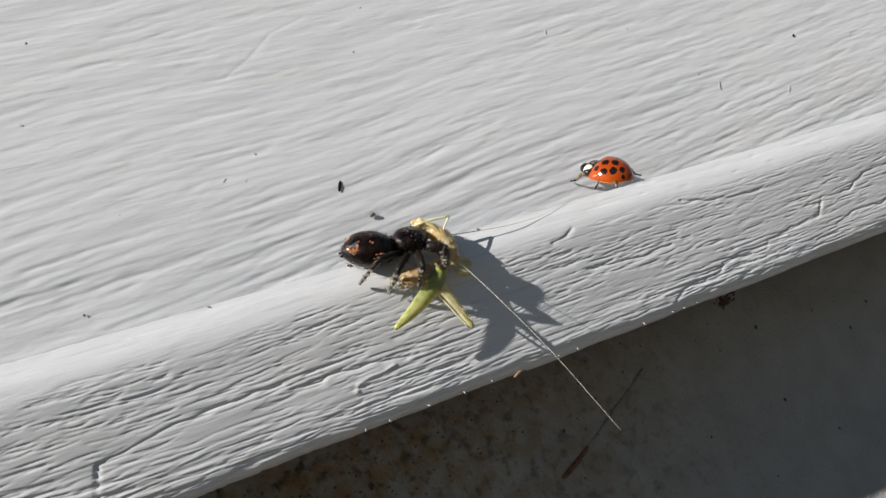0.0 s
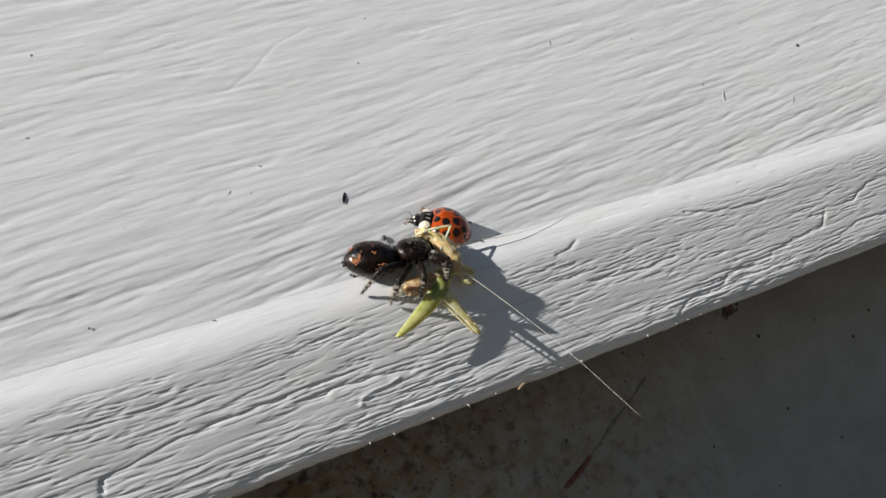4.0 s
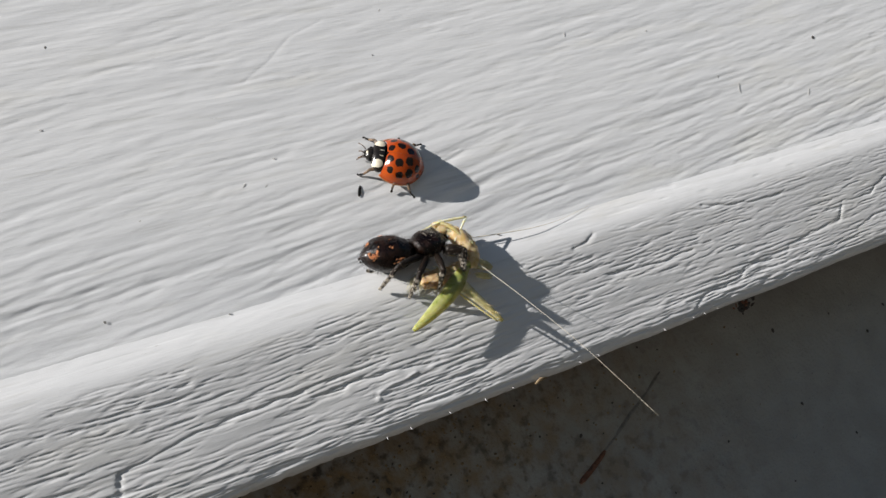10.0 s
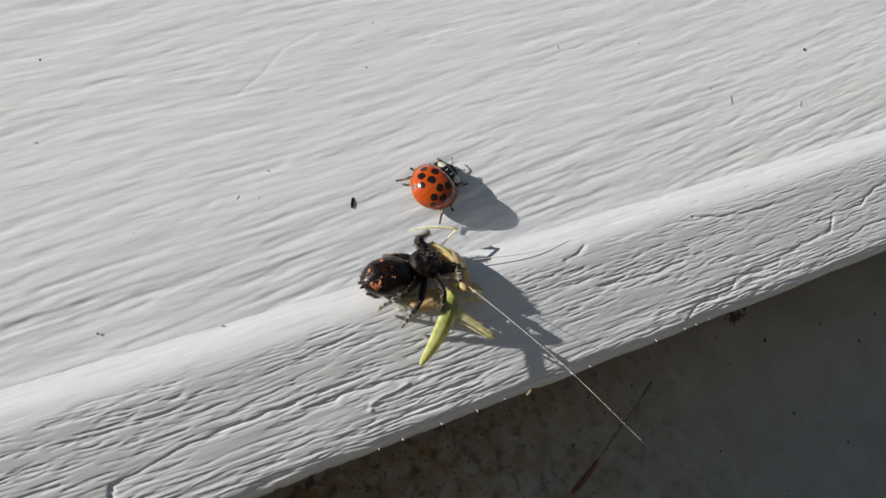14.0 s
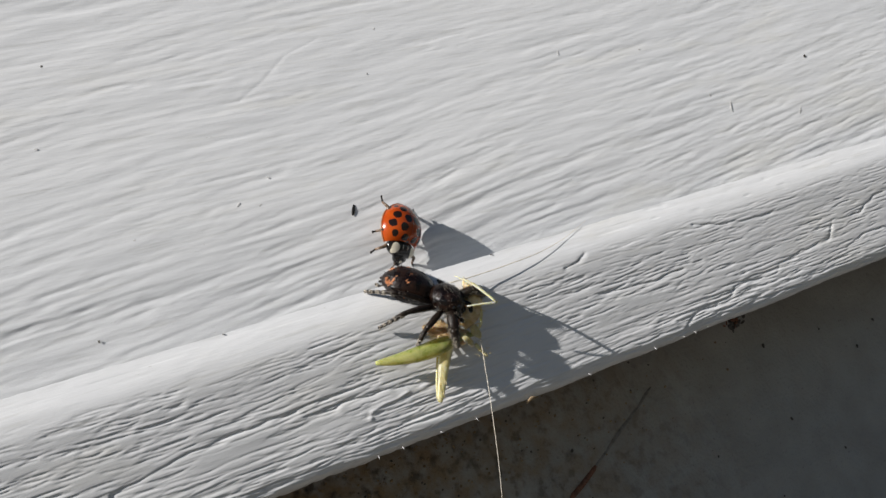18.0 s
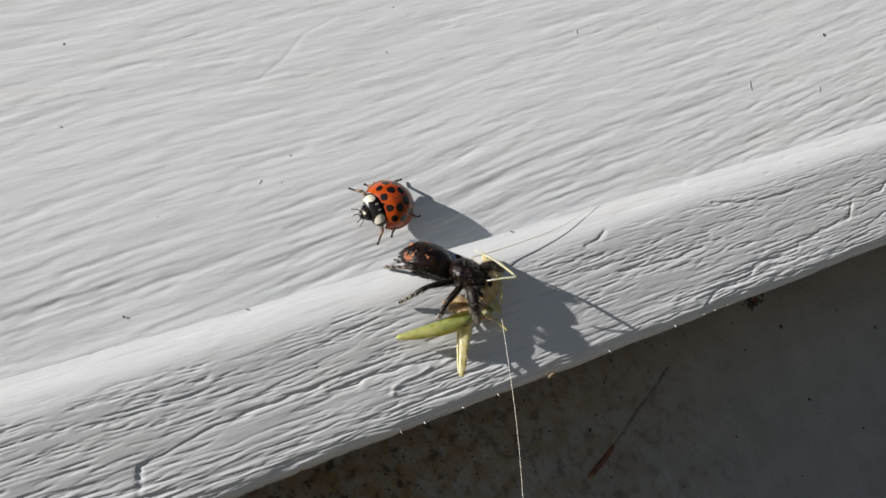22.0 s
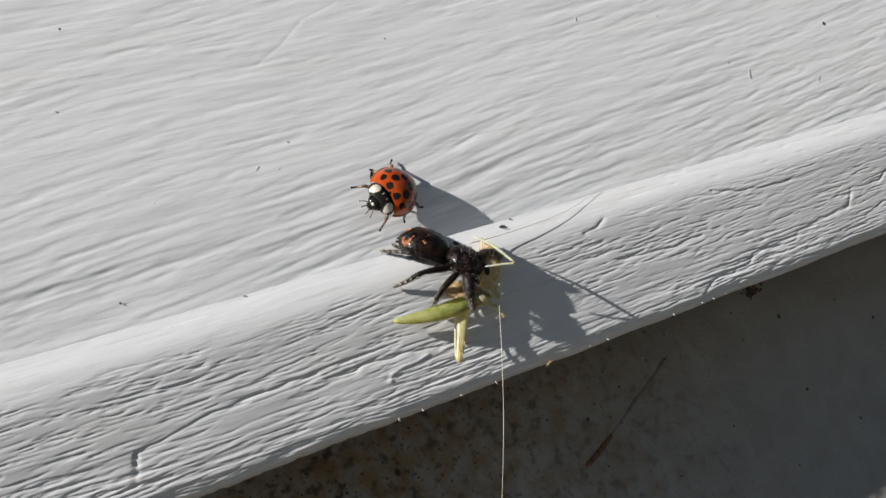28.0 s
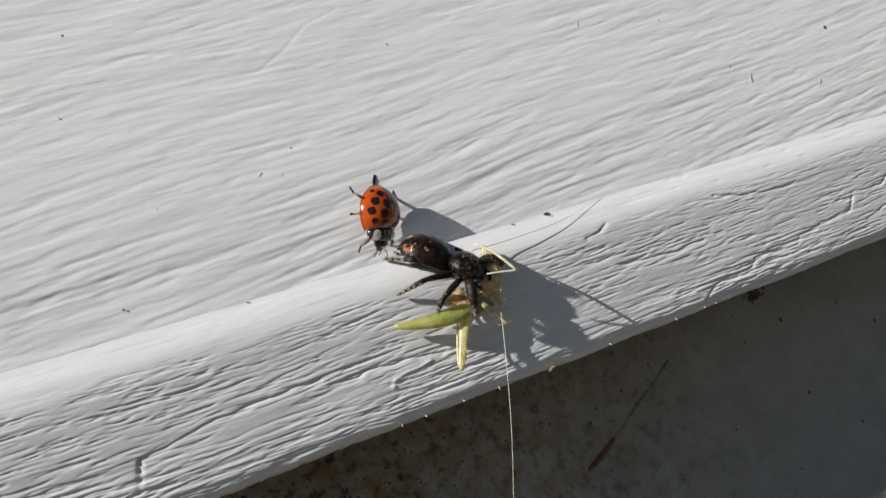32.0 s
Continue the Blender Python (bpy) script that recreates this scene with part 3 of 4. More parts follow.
def bend(hip, toe, size, pole):
    """Hip, knee and toe of a leg of given size that reaches for toe."""
    h, t = Vector(hip), Vector(toe)
    a, b = size
    d = t - h
    far = min(d.length, 0.995 * (a + b))
    d.normalize()
    along = (a * a - b * b + far * far) / (2 * far)
    up = (pole - d * pole.dot(d)).normalized()
    return h, h + d * along + up * math.sqrt(max(a * a - along * along, 0.01)), h + d * far


def aim(at, way):
    """A pose at a place, its x along way, its z as far up as can be."""
    x = way.normalized()
    z = Vector((0, 0, 1)) if abs(x.z) < 0.95 else Vector((1, 0, 0))
    z = (z - x * z.dot(x)).normalized()
    m = Matrix((x, z.cross(x), z)).transposed().to_4x4()
    m.translation = at * MM
    return m


def build_spider():
    rng = random.Random(5)
    sp = holder("jumping_spider", "hairy black jumping spider with orange abdomen marks, gripping its prey", "spider")
    bm = bmesh.new()
    for v in blob(bm, (-2.85, 0, 2.1), (2.8, 1.94, 1.70), (0, 6, 0), 48, 32, 0.04):
        if v.co.x < -4.2:
            f = 1 - 0.13 * (-4.2 - v.co.x)
            v.co.y *= f
            v.co.z = 2.05 + (v.co.z - 2.05) * f
    ab = part("abdomen", bm, SPIDER_BLACK, sp, "swollen black abdomen with a satin sheen")
    # marks of orange scales: place along the body, angle down its right flank, length along and across, slant, scales
    for X, roll, L, W, a, n in ((-1.85, 52, 0.50, 0.34, 25, 42), (-1.42, 34, 0.62, 0.08, 70, 22), (-2.15, 34, 0.26, 0.10, 40, 9), (-0.05, 14, 0.46, 0.16, 75, 24), (0.10, 28, 0.26, 0.12, 40, 9),
                                (0.75, 66, 0.66, 0.07, 8, 18), (0.45, 76, 0.46, 0.06, 15, 12), (-0.35, -38, 0.36, 0.16, 60, 14), (-1.9, -28, 0.38, 0.18, 40, 14)):
        bm = bmesh.new()
        for _ in range(n):
            u, w = rng.gauss(0, 0.36) * L, rng.gauss(0, 0.45) * W
            ca, sa = math.cos(radians(a)), math.sin(radians(a))
            px, f = X + u * ca - w * sa, radians(roll) - (u * sa + w * ca) / 1.9
            r = math.sqrt(max(0.05, 1 - (px / 2.8) ** 2)) * (1 - 0.13 * max(0.0, -1.25 - px))
            blob(bm, (px - 2.85, -1.92 * r * math.sin(f), 2.1 + 1.69 * r * math.cos(f) - 0.10 * px), (rng.uniform(0.08, 0.17), 0.05, 0.035), (math.degrees(f), 0, a + rng.uniform(-70, 70)), 6, 5)
        part("orange_mark", bm, ORANGE_SCALE, ab, "ragged orange scale mark")
    part("hair", hairs(ellipsoid_roots((-2.85, 0, 2.1), (2.75, 1.91, 1.67), 900, rng), 0.34, 0.010, rng, 0.8), SPIDER_HAIR, ab, "fine dark hair")
    bm = bmesh.new()
    for y in (0.2, -0.2):
        tube(bm, [(-5.3, y, 2.1), (-5.8, y * 1.4, 1.95)], [0.2, 0.1], 8)
    part("spinnerets", bm, SPIDER_BLACK, ab)
    bm = bmesh.new()
    for v in blob(bm, (1.3, 0, 2.45), (1.8, 1.52, 1.35), (0, 0, 0), 40, 28, 0.05):
        if v.co.z > 2.9:
            v.co.z = 2.9 + (v.co.z - 2.9) * 0.7
    tube(bm, [(-0.6, 0, 2.3), (0.1, 0, 2.4)], [0.45, 0.5], 12)
    ce = part("cephalothorax", bm, SPIDER_BLACK, sp, "broad black head and chest")
    part("hair", hairs(ellipsoid_roots((1.3, 0, 2.38), (1.72, 1.46, 1.20), 700, rng), 0.36, 0.012, rng, 0.8), SPIDER_HAIR, ce, "fine dark hair")
    part("grey_hair", hairs(ellipsoid_roots((1.3, 0, 2.38), (1.72, 1.46, 1.20), 300, rng, lambda v: v.x > -0.35), 0.32, 0.013, rng, 0.8), PALE_HAIR, ce, "sparse grey hair on the face and sides")
    for x, y, z, r in ((2.83, 0.36, 2.6, 0.34), (2.83, -0.36, 2.6, 0.34), (2.62, 0.84, 2.72, 0.22), (2.62, -0.84, 2.72, 0.22),
                       (1.7, 0.98, 3.10, 0.2), (1.7, -0.98, 3.10, 0.2)):
        bm = bmesh.new()
        blob(bm, (x, y, z), (r, r, r), seg=14, rings=10)
        part("eye", bm, EYE, ce, "round glossy eye")
    for s in (1, -1):
        bm = bmesh.new()
        tube(bm, [(2.7, 0.4 * s, 2.2), (3.1, 0.42 * s, 1.7), (3.2, 0.35 * s, 1.3)], [0.34, 0.32, 0.14], 10)
        part("fang", bm, BLACK_GLOSS, ce)
        bm = bmesh.new()
        tube(bm, curve_points([(2.5, 0.8 * s, 2.1), (3.4, 1.0 * s, 2.2), (3.9, 0.8 * s, 1.5)], 4), [0.2] * 4 + [0.22] * 4 + [0.16], 8)
        pal = part("palp", bm, SPIDER_BLACK, sp, "short hairy feeler")
        part("hair", hairs([(Vector((3.4 + rng.uniform(-.4, .4), 1.0 * s, 2.0 + rng.uniform(-.3, .3))), (rng.uniform(-1, 1), rng.uniform(-1, 1), rng.uniform(-1, 1))) for _ in range(50)], 0.5, 0.016, rng), PALE_HAIR, pal)
    legs = []
    for side, hip, rest, early, raised in SPIDER_LEGS:
        a, b = leg_size(hip, rest)
        front = hip[0] > 2
        r0 = (0.58 if side < 0 else 0.47) if front else 0.40 if side > 0 and hip[0] > 1 else 0.34
        bm = bmesh.new()
        tube(bm, [(-0.1, 0, 0), (a * 0.25, 0, 0.06), (a * 0.55, 0, 0.10), (a * 0.85, 0, 0.03), (a, 0, 0)], [r0 * 0.7, r0 * 0.95, r0, r0 * 0.85, r0 * 0.7], 10)
        blob(bm, (a, 0, 0), (r0 * 0.76,) * 3, seg=12, rings=8)
        upper = part("leg", bm, SPIDER_LEG, sp, "stout hairy black leg")
        bm = bmesh.new()
        tube(bm, [(0, 0, 0), (b * 0.2, 0, 0.08), (b * 0.42, 0, 0.06), (b * 0.5, 0, 0.02), (b * 0.8, 0, -0.05), (b, 0, 0)], [r0 * 0.7, r0 * 0.78, r0 * 0.62, r0 * 0.50, r0 * 0.42, r0 * 0.32], 10)
        blob(bm, (b, 0, 0), (r0 * 0.38,) * 3, seg=8, rings=6)
        lower = part("lower_leg", bm, SPIDER_LEG, sp, "slim black lower leg with pale bands")
        thick = lambda f: r0 * float(np.interp(f, (0, 0.2, 0.42, 0.5, 0.8, 1), (0.7, 0.78, 0.62, 0.5, 0.42, 0.32)))
        for f, wide in ((0.12, 0.12), (0.38, 0.08), (0.56, 0.09), (0.75, 0.08), (0.91, 0.06)):
            bm = bmesh.new()
            for k in range(44):
                u, o = f + wide * rng.random(), rng.uniform(0, 6.28)
                q = thick(u) * 0.97
                at = Vector((b * u, q * math.cos(o), q * math.sin(o)))
                tube(bm, [at, at + Vector((0.2, 0.05 * math.cos(o), 0.05 * math.sin(o)))], [0.035, 0.008], 4)
            part("pale_band", bm, PALE_HAIR, lower, "band of pale hair")
        for ob, n, long, size in ((upper, 330 if front else 150, a, lambda f: r0 * 0.9), (lower, 330 if front else 190, b, thick)):
            roots, pale = [], []
            for k in range(n):
                u, o = rng.random(), rng.uniform(0, 6.28)
                nrm = Vector((0.5, math.cos(o), math.sin(o)))
                (pale if k % (3 if front else 5) == 0 else roots).append((Vector((long * u, size(u) * 0.95 * math.cos(o), size(u) * 0.95 * math.sin(o))), nrm))
            part("hair", hairs(roots, 0.50 if front else 0.26, 0.016, rng, 0.8), SPIDER_HAIR, ob)
            part("pale_hair", hairs(pale, 0.44 if front else 0.24, 0.018, rng, 0.8), PALE_HAIR, ob)
        legs.append((upper, lower))
    return sp, legs, ab


# ---- the prey ----
def blade(bm, line, widths, thick, fold=0.15):
    """A long tapered leaf-like plate with a raised keel."""
    pts = [Vector(p) for p in line]
    rows = []
    for i, p in enumerate(pts):
        d = (pts[min(i + 1, len(pts) - 1)] - pts[max(i - 1, 0)]).normalized()
        s = d.cross(Vector((0, 0, 1))).normalized()
        u = s.cross(d)
        w = widths[i] / 2
        rows.append([bm.verts.new(p + s * a * w + u * b) for a, b in ((-1, 0), (-0.45, thick * 0.8), (0, thick + fold * w), (0.45, thick * 0.8), (1, 0), (0.4, -thick), (-0.4, -thick))])
    for a, b in zip(rows, rows[1:]):
        for k in range(7):
            bm.faces.new((a[k], a[(k + 1) % 7], b[(k + 1) % 7], b[k]))
    bm.faces.new(rows[0][::-1])
    bm.faces.new(rows[-1])


def build_prey():
    """A pale green bush cricket; its x lies along the board, y up the board, z off it."""
    rng = random.Random(8)
    pr = holder("bush_cricket", "limp pale green and straw bush cricket held by the spider", "cricket")
    bm = bmesh.new()
    blob(bm, (-1.35, 3.85, 3.1), (1.0, 0.72, 0.66), (0, 0, -35), 40, 28, 0.05, 0.9)
    head = part("head", bm, CREAM_CUTICLE, pr, "cream head with a brownish brow")
    bm = bmesh.new()
    blob(bm, (-1.95, 4.25, 3.35), (0.42, 0.30, 0.22), (0, 0, 20), 14, 10, 0.15)
    part("brow", bm, TAN, head)
    bm = bmesh.new()
    blob(bm, (-1.05, 4.25, 3.45), (0.20, 0.17, 0.15), (0, 0, 0), 14, 10)
    part("eye", bm, RUST, head)
    # chest and body bend down beside the spider, ringed by shallow folds
    line = curve_points([(-1.0, 3.6, 3.0), (-0.05, 2.85, 2.9), (0.75, 1.65, 2.6), (1.15, 0.30, 2.1), (0.85, -1.05, 1.5)], 8)
    size = [float(np.interp(k, (0, 6, 12, 22, 32), (0.30, 0.82, 1.12, 1.0, 0.55))) * (1 - 0.03 * (k % 4 == 0)) for k in range(len(line))]
    bm = bmesh.new()
    tube(bm, line, size, 20)
    for v in bm.verts:
        v.co += Vector((1, 0.6, 1)) * (0.16 * noise.noise(v.co * 1.3) + 0.06 * noise.noise(v.co * 4))
    thorax = part("thorax", bm, CREAM_CUTICLE, pr, "straw-yellow ringed chest")
    for at, half, turn in (((2.3, -0.75, 1.5), (1.0, 0.50, 0.18), -35), ((1.9, -2.0, 1.15), (0.95, 0.38, 0.12), -20), ((-0.6, 3.1, 3.45), (0.85, 0.22, 0.16), -40), ((0.9, 1.8, 3.5), (0.85, 0.20, 0.16), -62)):
        bm = bmesh.new()
        blob(bm, at, half, (0, 0, turn), 28, 20, 0.4, 0.6)
        part("skin_fold", bm, STRAW, thorax, "thin pale fold of skin")
    bm = bmesh.new()
    blob(bm, (-0.7, -0.9, 1.2), (1.5, 1.0, 0.8), (0, 0, 30), 48, 32, 0.10, 0.8)
    blob(bm, (-3.2, -1.25, 1.35), (2.1, 1.0, 0.7), (0, 0, 10), 48, 32, 0.28, 1.1)
    part("abdomen", bm, TAN, pr, "torn tan abdomen")
    bm = bmesh.new()
    for k in range(90):
        x, y = rng.uniform(-5.9, -0.5), rng.uniform(-1.7, -0.2)
        a, L = rng.uniform(2.6, 4.9), rng.uniform(0.7, 1.7)
        tube(bm, [(x, y, 0.95), (x + 0.6 * L * math.cos(a), y + 0.6 * L * math.sin(a), 0.85), (x + L * math.cos(a + 0.3), y + L * math.sin(a + 0.3), 0.35)], [0.045, 0.035, 0.012], 4)
    part("fringe", bm, STRAW, pr, "frayed straw-coloured skin")
    for at, half, n in (((-1.2, 3.8, 3.1), (1.0, 0.85, 0.7), 160), ((0.85, 1.4, 2.5), (1.15, 1.9, 1.1), 320), ((2.2, -1.0, 1.4), (1.0, 0.9, 0.2), 140), ((-0.7, -0.9, 1.2), (1.4, 1.0, 0.8), 240), ((-3.2, -1.25, 1.4), (2.0, 1.0, 0.7), 420)):
        part("fuzz", hairs(ellipsoid_roots(at, half, n, rng), 0.5, 0.010, rng, 1.1), AMBER_FUZZ, thorax if at[0] == 0.85 else pr, "amber fuzz of frayed skin")
    # stumps of the middle legs, bent and crumpled
    for line in ([(1.4, -0.9, 1.5), (2.2, -1.3, 1.6), (3.1, -1.4, 1.2)], [(-1.6, 4.3, 3.8), (-0.3, 3.0, 3.95), (0.8, 1.3, 3.3), (1.0, 0.3, 2.6)]):
        bm = bmesh.new()
        pts = curve_points(line, 4)
        tube(bm, pts, [0.24 - 0.12 * k / len(pts) + 0.05 * math.sin(2.1 * k) for k in range(len(pts))], 8)
        part("middle_leg", bm, STRAW, pr, "crumpled yellow middle leg")
    # shreds of pale skin round the bite
    for k in range(22):
        bm = bmesh.new()
        x, y = rng.uniform(-4.8, 1.2), rng.uniform(-1.9, 4.2)
        if x < -1 and y > 0.5:
            x += 2.2
        z = 2.9 if y > 0.3 else 1.6
        a = rng.uniform(0, 6.28)
        L, w = rng.uniform(0.8, 1.9), rng.uniform(0.10, 0.32)
        blade(bm, curve_points([(x, y, z), (x + L * 0.5 * math.cos(a), y + L * 0.5 * math.sin(a), z + 0.3), (x + L * math.cos(a + 0.4), y + L * math.sin(a + 0.4), z - 0.3)], 3),
              [w * q for q in (0.4, 0.9, 1.1, 1.0, 0.8, 0.5, 0.12)], 0.025)
        part("skin_shred", bm, (STRAW, CREAM_CUTICLE, TAN)[k % 3], pr, "shred of torn pale skin")
    moving = {"head": head, "thorax": thorax}
    # green folded wing
    bm = bmesh.new()
    blade(bm, curve_points([(2.4, 1.9, 0.5), (0.3, 0.5, 0.6), (-1.0, -0.6, 0.55), (-2.9, -2.1, 0.1), (-5.2, -3.5, -0.6), (-7.2, -4.5, -1.3)], 4),
          [0.5 + 0.12 * k if k < 4 else 0.9 + 0.95 * math.sin(math.pi * min(1, (k - 4) / 12)) if k < 13 else 1.62 * (1 - (k - 13) / 7.6) ** 0.6 + 0.05 for k in range(21)], 0.12, 0.25)
    bm.transform(Matrix.Rotation(radians(-13), 4, Vector((-0.82, -0.53, -0.17))))
    wing = part("wing", bm, GREEN, pr, "folded leaf-green wing")
    wing.location = (-0.4 * MM, -1.4 * MM, 1.5 * MM)
    moving["wing"] = wing
    # long hind legs
    bm = bmesh.new()
    blade(bm, curve_points([(0, 0.4, 0.3), (1.0, -1.4, 0.2), (2.3, -3.6, -0.5), (3.5, -5.7, -1.2)], 4), [1.0, 1.5, 1.7, 1.65, 1.5, 1.34, 1.2, 1.08, 0.98, 0.9, 0.82, 0.74, 0.45], 0.08, 0.12)
    hind = part("hind_leg", bm, STRAW, pr, "straw-yellow hind leg")
    hind.location = (-1.85 * MM, -2.0 * MM, 1.2 * MM)
    bm = bmesh.new()
    tube(bm, curve_points([(-0.4, -0.4, 0.0), (0.6, -2.1, -0.35), (1.9, -4.0, -0.9), (3.1, -5.5, -1.5)], 4), [0.12] * 12 + [0.08], 6)
    part("shin", bm, STRAW, hind)
    bm = bmesh.new()
    for _ in range(16):
        u = rng.uniform(0.1, 0.85)
        x, y, z = 3.3 * u + rng.uniform(-0.5, 0.4), 0.2 - 5.7 * u, 0.25 - 1.2 * u
        L, a = rng.uniform(0.6, 1.6), rng.uniform(-1.5, -0.7)
        tube(bm, [(x, y, z), (x + 0.5 * L * math.cos(a), y + 0.5 * L * math.sin(a), z + 0.08), (x + L * math.cos(a + 0.2), y + L * math.sin(a + 0.2), z - 0.1)], [0.03, 0.025, 0.008], 4)
    part("leg_fibre", bm, AMBER_FUZZ, hind, "loose amber fibres")
    moving["hind"] = hind
    # bent fore leg, its origin at the elbow
    bm = bmesh.new()
    tube(bm, curve_points([(-5.2, 0.1, -0.9), (-3.0, 0.25, -0.2), (0, 0, 0)], 5), [0.06, 0.08, 0.10, 0.13, 0.15, 0.16, 0.17, 0.17, 0.16, 0.15, 0.13], 8)
    fore = part("fore_leg", bm, PALE_STRAW, pr, "thin bent cream fore leg")
    bm = bmesh.new()
    tube(bm, curve_points([(0, 0, 0), (-1.2, -1.1, -0.2), (-2.4, -2.2, -0.7)], 4), [0.13, 0.13, 0.12, 0.12, 0.11, 0.10, 0.10, 0.09, 0.08], 7)
    part("shin", bm, PALE_STRAW, fore)
    moving["fore"] = fore
    # long feelers
    bm = bmesh.new()
    tube(bm, curve_points([(0, 0, 0), (3.3, -5.8, 0.6), (7.1, -12.6, 0.7), (11.6, -21.2, 0.0)], 8), [0.036 - 0.0008 * k for k in range(25)], 5)
    feeler = part("feeler", bm, FILAMENT, pr, "very long thread-like pale feeler")
    feeler.location = (1.3 * MM, -1.0 * MM, 2.6 * MM)
    moving["feeler"] = feeler
    bm = bmesh.new()
    tube(bm, curve_points([(-3.2, 0.3, 0.3), (0, 0, 0), (4.5, -0.35, 0.1), (9.0, -0.5, 0.1), (13.5, -0.1, 0), (18.0, 0.9, 0.1)], 6), [0.075 - 0.0019 * k for k in range(31)], 5)
    side = part("side_feeler", bm, FILAMENT, pr, "thin pale feeler along the board")
    moving["side"] = side
    return pr, moving


# ---- specks and debris ----
def fleck(name, label, category, material, at, half, turn=0.0, out=0.1, lumps=0.25, group=""):
    bm = bmesh.new()
    blob(bm, (0, 0, 0), half, (0, 0, 0), 12, 8, lumps)
    ob = part(name, bm, material)
    ob.matrix_world = on_face(*at, turn, out)
    return tagged(ob, label, category, group)


def on_foundation(ob, x, z, turn=0.0, out=0.15):
    m = Matrix.Rotation(radians(90), 4, "X") @ Matrix.Rotation(radians(turn), 4, "Z")
    m.translation = Vector((x, 28.35 - out, z)) * MM
    ob.matrix_world = m
    return ob


def build_debris():
    rng = random.Random(3)
    fleck("dropping", "small black pellet stuck to the white siding", "dropping", BLACK_GLOSS, (-0, 11.2), (0.72, 0.20, 0.045), 64, 0.01, 0.08)
    for at, r in (((78.8, 17.6), 0.36), ((12.0, 0.9), 0.22)):
        fleck("dirt_speck", "tiny dark speck of dirt on the white siding", "speck", SPECK, at, (r * 0.8, r * 0.6, 0.05), rng.uniform(0, 180), 0.03, group="dirt specks on the siding")
    for at, r in (((-27.1, 34.9), 0.20), ((-29.4, 4.7), 0.20), ((-18.8, 0.9), 0.20), ((7.9, 27.5), 0.12)):
        fleck("dirt_speck", "tiny grey speck of dirt on the white siding", "speck", SOFT_SPECK, at, (r * 0.8, r * 0.6, 0.03), rng.uniform(0, 180), 0.02, group="dirt specks on the siding")
    for at, r, turn in (((35.6, 25.6), 0.4, 100), ((72.8, 9.4), 0.7, 80), ((60.1, 12.5), 0.9, 95), ((-12.2, 14.9), 0.34, 70), ((-9.8, 14.4), 0.42, 60), ((-25.6, 29.6), 0.22, 0),
                        ((-29.9, 25.6), 0.24, 0), ((-8.1, 17.2), 0.16, 0), ((-23.5, 13.7), 0.16, 30), ((57.3, 15), 0.4, 100), ((48.9, 23.9), 0.2, 20), ((11.1, 33.4), 0.2, 70)):
        fleck("grey_smudge", "faint grey smudge of grime on the siding", "smudge", GREY_SPECK, at, (r * 0.9, 0.10, 0.008), turn - 25, 0.004, 0.4, "grey smudges on the siding")
    # broken flake caught under the edge
    bm = bmesh.new()
    blade(bm, [(-0.7, 0, 0), (0, 0.2, 0.1), (0.8, -0.1, 0.2)], [0.3, 0.6, 0.2], 0.06)
    ob = part("bark_flake", bm, SAND)
    ob.matrix_world = on_face(11.6, -15.0, 20, 0.1)
    ob.location = Vector((11.6, 3.3, -15.6)) * MM
    tagged(ob, "pale brown flake caught under the siding edge", "flake")
    # burrs of dried paint along the lower edge
    bm = bmesh.new()
    for _ in range(11):
        x, L = rng.uniform(-8, 45), rng.uniform(0.1, 0.42)
        a = rng.uniform(-2.4, -0.7)
        tube(bm, [(x, 3.1, -15.25), (x + 0.5 * L * math.cos(a), 3.0, -15.25 + 0.5 * L * math.sin(a)), (x + L * math.cos(a) + 0.1, 2.95, -15.25 + L * math.sin(a))], [0.04, 0.035, 0.015], 5)
    tagged(part("paint_burrs", bm, SILK), "tiny white burrs of dried paint along the siding edge", "burrs", kind="stuff")
    # splinter of bark on the foundation, its upper end weathered dark
    twig = holder("twig", "rusty splinter of bark with a dark weathered end on the concrete", "twig")
    twig.location = Vector((30.6, 28.38, -27.5)) * MM
    bm = bmesh.new()
    tube(bm, curve_points([(0.0, 0.0, 0.0), (-2.9, 0.0, -1.5), (-5.8, 0.0, -2.7)], 5), [0.20] + [0.42] * 9 + [0.20], 7, 0.5)
    part("bark", bm, RUST, twig)
    bm = bmesh.new()
    tube(bm, curve_points([(0.0, 0.0, 0.0), (6.5, 0.0, 3.2), (14.4, 0.0, 7.2)], 5), [0.16] + [0.30] * 9 + [0.10], 7, 0.25)
    part("weathered_end", bm, WEATHERED, twig, "dark grey weathered end")
    for x, z, r in ((27.8, -24.3, 0.5), (29.7, -22.7, 0.25), (68.8, -21.2, 0.6), (67.7, -33.5, 0.5), (51.2, -33.8, 0.35), (-1.6, -21.1, 0.8), (88.1, -27.4, 0.5), (81.7, -22.2, 0.35), (94.4, -24.4, 0.5),
                    (75.5, -41.2, 0.4), (59.7, -43.3, 0.3), (38.7, -37, 0.3)):
        bm = bmesh.new()
        blob(bm, (0, 0, 0), (r * 0.65, r * 0.45, r * 0.2), (0, 0, rng.uniform(0, 180)), 10, 8, 0.3)
        tagged(on_foundation(part("grit", bm, SPECK), x, z), "dark grain of grit on the concrete", "grit", "grit on the foundation")
    # clod of dirt tucked under the edge
    clod = holder("dirt_clod", "crumb of dark and rusty dirt under the siding edge", "dirt")
    clod.location = Vector((48.4, 9.2, -15.9)) * MM
